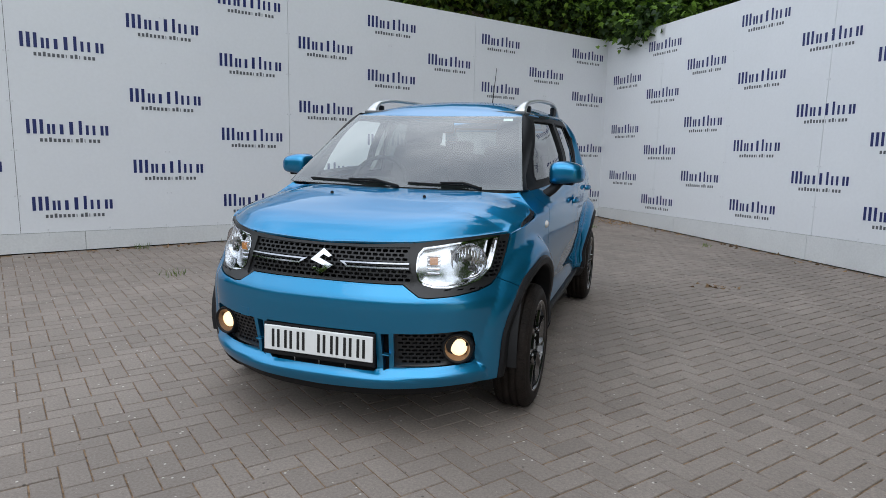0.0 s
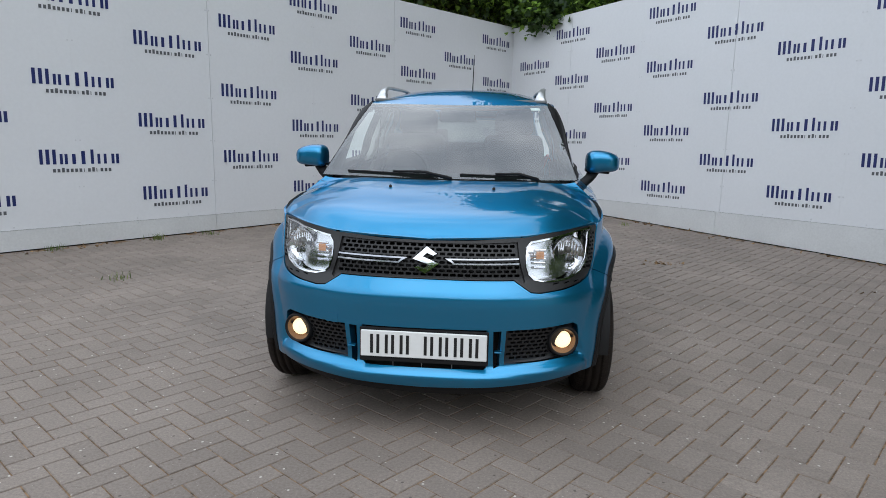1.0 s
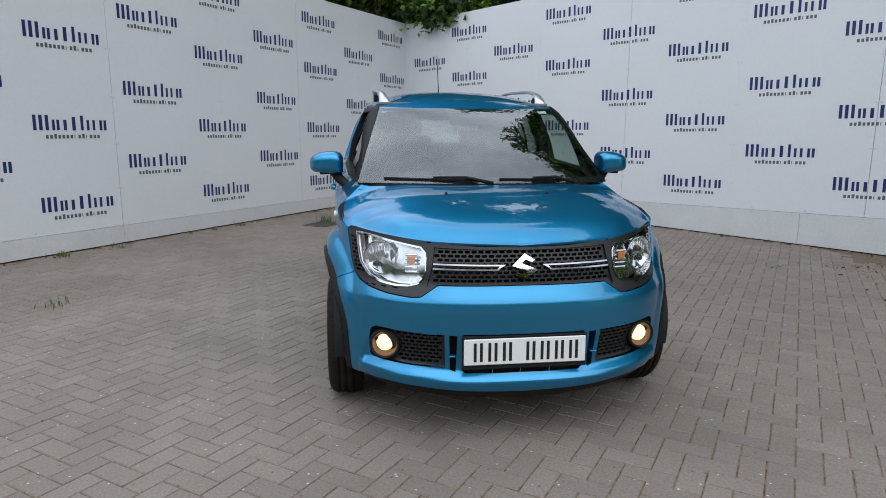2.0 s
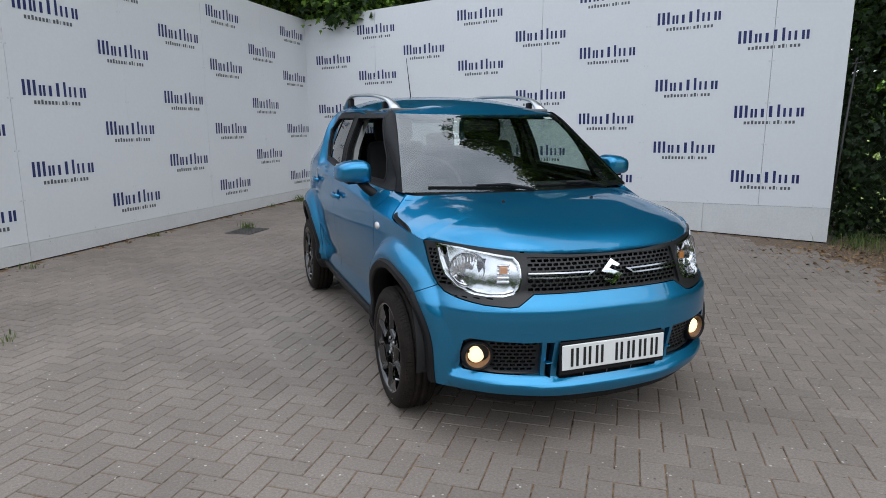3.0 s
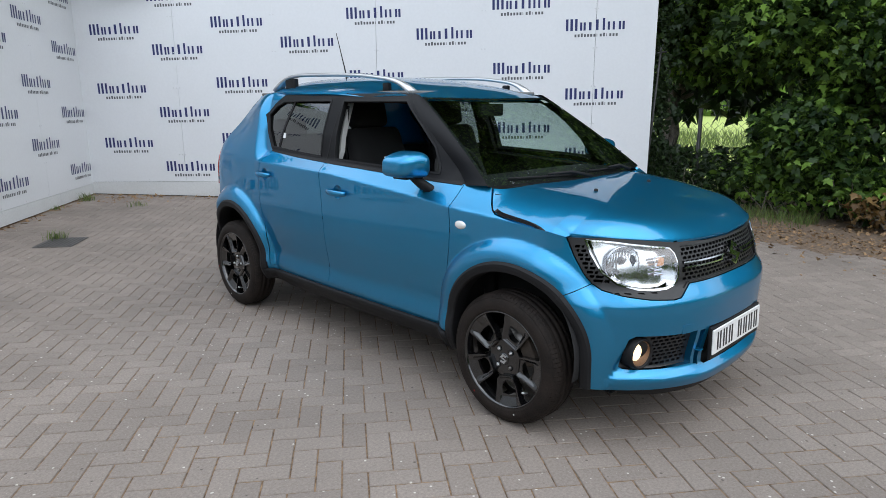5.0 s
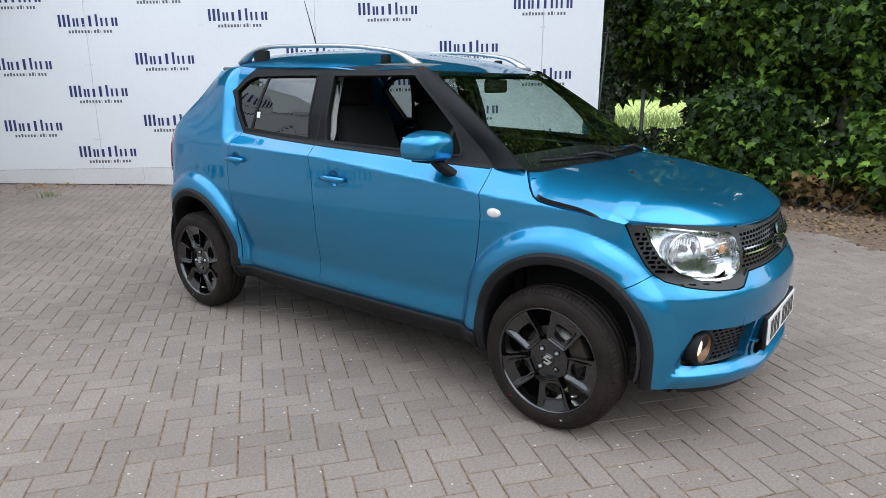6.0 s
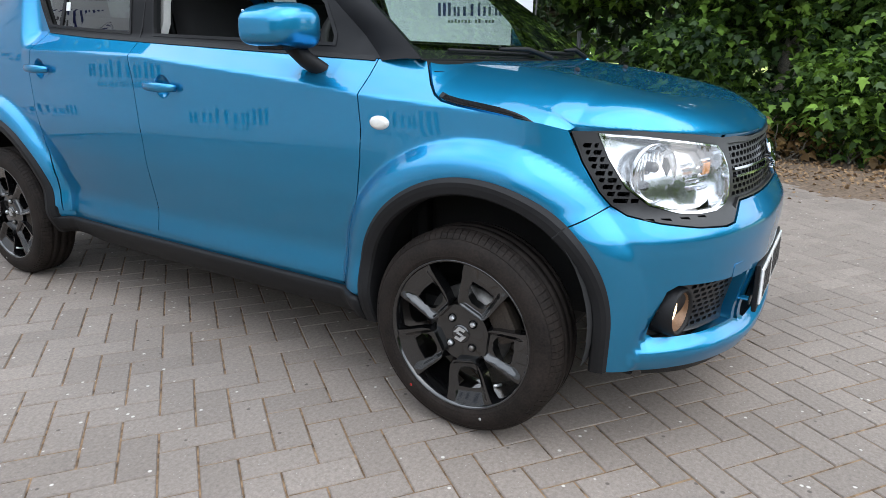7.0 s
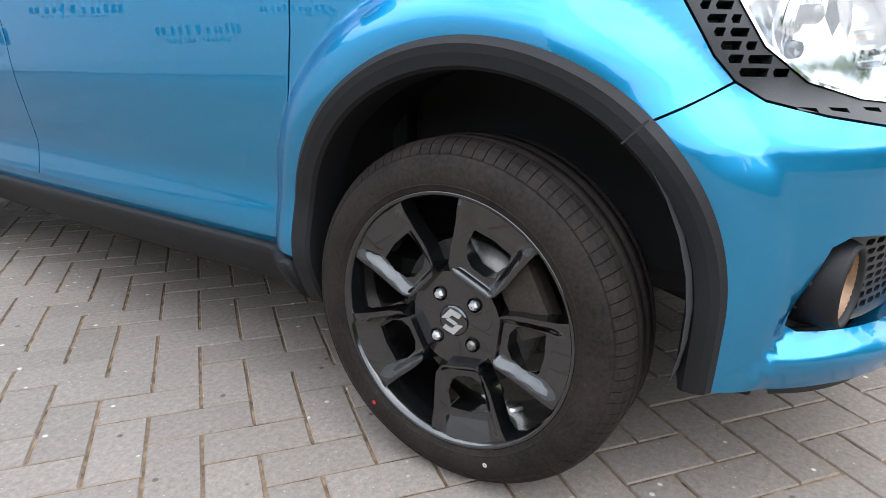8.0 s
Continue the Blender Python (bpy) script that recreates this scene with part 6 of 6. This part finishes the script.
def blades(spots, height, width):
    v, f = [], []
    for x, y, z in spots:
        a, h = rng.uniform(0, 2 * math.pi), height * rng.uniform(0.5, 1.2)
        dx, dy, bx, by = math.cos(a) * width, math.sin(a) * width, rng.normal(0, 0.35) * h, rng.normal(0, 0.35) * h
        k = len(v)
        v += [(x - dx, y - dy, z - 0.01), (x + dx, y + dy, z - 0.01), (x + bx * 0.4 + dx * 0.7, y + by * 0.4 + dy * 0.7, z + h * 0.6), (x + bx * 0.4 - dx * 0.7, y + by * 0.4 - dy * 0.7, z + h * 0.6), (x + bx, y + by, z + h)]
        f += [(k, k + 1, k + 2, k + 3), (k + 3, k + 2, k + 4)]
    return v, f


n = 1300
gx_, gy_ = rng.normal(5.85, 0.30, n), rng.uniform(-0.6, 1.4, n)
tagged(mesh_part("verge_grass", *blades(np.c_[gx_, gy_, [ground_z(x, 0) for x in gx_]], 0.15, 0.0035), GRASS, shade=False), "rough grass on the verge", "grass", "", "stuff")
n = 9000
gx_, gy_ = rng.uniform(9.5, 26, n), rng.uniform(-8, 14, n)
tagged(mesh_part("meadow_grass", *blades(np.c_[gx_, gy_, np.full(n, -0.14)], 0.5, 0.012), GRASS, shade=False), "tall pale meadow grass beyond the fence", "grass", "", "stuff")
far_v, far_f = leaves(np.c_[rng.uniform(62, 72, 9000), rng.uniform(-70, 90, 9000), rng.uniform(0, 1, 9000) ** 0.8 * 6.0], 1.7, MAPLE, 0.5)
tagged(mesh_part("far_trees", far_v, far_f, LEAF, shade=False), "distant belt of trees beyond the meadow", "trees", "", "stuff")
yard = np.concatenate([np.c_[rng.uniform(-26, 16, 9000), rng.uniform(-24, -19, 9000)], np.c_[rng.uniform(-24, -19, 6000), rng.uniform(-22, 6, 6000)]])
yard = np.c_[yard, rng.uniform(0, 1, 15000) ** 0.9 * (5.6 + 1.6 * np.sin(0.9 * yard[:, 0]) * np.cos(0.7 * yard[:, 1]))]
yard_v, yard_f = leaves(yard, 0.8, MAPLE, 0.5)
tagged(mesh_part("yard_hedge", yard_v, yard_f, LEAF, shade=False), "tall trees closing the far sides of the yard", "trees", "", "stuff")

# leaf litter along the verge and the foot of the walls, tufts and marks on the paving
lit = [np.c_[rng.normal(5.1, 0.50, 3600), rng.uniform(-5.0, 1.4, 3600)], np.c_[rng.normal(4.1, 0.45, 260), rng.uniform(-4.5, 1.6, 260)]]
for way, n, reach in ((LEFT, 260, 9.5), (RIGHT, 240, 8.2)):
    s = rng.uniform(0.1, reach, n)
    lit.append(np.array([tuple(wall_place(way, a, 0, 0.03 + abs(rng.normal(0, 0.10))))[:2] for a in s]))
lit.append(rng.normal((0.75, 7.15), (0.35, 0.28), (260, 2)))
lit.append(rng.normal((1.93, 2.24), (0.10, 0.05), (50, 2)))
lit = np.concatenate(lit)
v, f = leaves(np.c_[lit, [ground_z(x, 0) + 0.004 for x in lit[:, 0]]], 0.045, IVYLEAF, 0.05)
tagged(mesh_part("leaf_litter", v, f, LITTER, shade=False), "dry brown leaves and husks on the ground", "leaves", "", "stuff")


def weed(x, y, n, h):
    p = np.c_[rng.normal(x, 0.05, n), rng.normal(y, 0.05, n), np.full(n, ground_z(x, y))]
    tagged(mesh_part("weed_tuft", *blades(p, h, 0.004), GRASS, shade=False), "small green weed tuft in a paving joint", "weed", "weeds in the paving", "stuff")


for x, y, n, h in ((-2.87, 0.56, 26, 0.07), (-1.1, 4.62, 60, 0.10), (0.0, 7.35, 80, 0.12), (0.35, 6.3, 30, 0.08), (-3.6, 2.45, 40, 0.07), (-4.25, 1.62, 30, 0.06), (-3.2, 2.9, 26, 0.06), (2.0, 5.0, 18, 0.06), (-0.55, 6.75, 26, 0.06), (-2.2, 4.4, 24, 0.05)):
    weed(x, y, n, h)
drain = empty("drain_cover", pose(-1.10, 4.40, 0.002, 0, 0, 54), "dark iron drain cover set in the paving", "drain cover")
part("cover_rim", block((0.46, 0.36, 0.012), 0.002, 1), IRON, drain, "iron rim")
for k in range(8):
    part("cover_bar", block((0.40, 0.022, 0.008), 0.002, 1, m=pose(0, -0.14 + 0.04 * k, 0.006)), IRON, drain)

# ---- block paving in a herringbone, parallel with the left wall ----
UNIT, TURN_PAVE, PAVE_X, PAVE_Y = 0.0994, radians(53.47), -0.8836, -0.3176
pc, ps_ = math.cos(TURN_PAVE), math.sin(TURN_PAVE)


def block_mesh(w, h):
    j, c, d = 0.0026, 0.0024, 0.0030
    a, b = w / 2 - j, h / 2 - j
    v = [(-a + c, -b + c, 0), (a - c, -b + c, 0), (a - c, b - c, 0), (-a + c, b - c, 0), (-a, -b, -d), (a, -b, -d), (a, b, -d), (-a, b, -d), (-a, -b, -0.03), (a, -b, -0.03), (a, b, -0.03), (-a, b, -0.03)]
    f = [(0, 1, 2, 3)] + [(i + 4, (i + 1) % 4 + 4, (i + 1) % 4, i) for i in range(4)] + [(i + 8, (i + 1) % 4 + 8, (i + 1) % 4 + 4, i + 4) for i in range(4)]
    return v, f


pieces = []
for i in range(-110, 130):
    for j in range(-110, 130):
        d = (i - j) % 4
        if d not in (0, 2):
            continue
        cx, cy, turn = (i + 1.0, j + 0.5, 0) if d == 0 else (i + 0.5, j, 1)
        x, y = PAVE_X + UNIT * (cx * pc - cy * ps_), PAVE_Y + UNIT * (cx * ps_ + cy * pc)
        p = Vector((x, y)) - CORNER
        nl, nr = Vector((0.8052, -0.5929)), Vector((-0.7874, -0.6164))
        if p.dot(nl) < 0.04 or p.dot(nr) < 0.04 or y < -6.2 or y > 8 or x < -7.5 or x > 4.35 - 0.75 * smooth(-1.0, -2.2, y) + 0.22 * math.sin(2.3 * y) + 0.12 * math.sin(7.1 * y) + 0.25 * max(0, y):
            continue
        pieces.append((x, y, turn))
prng = random.Random(5)
near = sorted(pieces, key=lambda q: max(abs(q[0] + 1.25) / 1.2, abs(q[1] + 0.9) / 1.4))[:300]
chosen = set(near)
bv, bf = block_mesh(2 * UNIT, UNIT)
PAVER_MESH = bpy.data.meshes.new("paver")
PAVER_MESH.from_pydata(bv, [], bf)
PAVER_MESH.materials.append(PAVER)
paving = empty("pavement", Matrix.Identity(4), "worn grey concrete block paving laid in herringbone", "paving", "", "structure")
rest_v, rest_f = [], []
base = np.array(bv)
for q in pieces:
    x, y, turn = q
    a = TURN_PAVE + turn * math.pi / 2 + prng.gauss(0, 0.006)
    z = ground_z(x, y) + prng.gauss(0, 0.0006)
    tx, ty = prng.gauss(0, 0.0030), prng.gauss(0, 0.0030)
    if q in chosen:
        ob = new("paver", PAVER_MESH)
        ob.parent = paving
        ob.matrix_basis = Matrix.LocRotScale((x, y, z), Euler((tx, ty, a)), None)
    else:
        k = len(rest_v)
        ca, sa = math.cos(a), math.sin(a)
        for vx, vy, vz in base:
            rest_v.append((x + vx * ca - vy * sa, y + vx * sa + vy * ca, z + vz + vx * ty * -1 + vy * tx))
        rest_f += [tuple(i + k for i in f) for f in bf]
tagged(mesh_part("paver_field", rest_v, rest_f, PAVER, paving, "grey paving blocks", shade=False), kind="stuff")
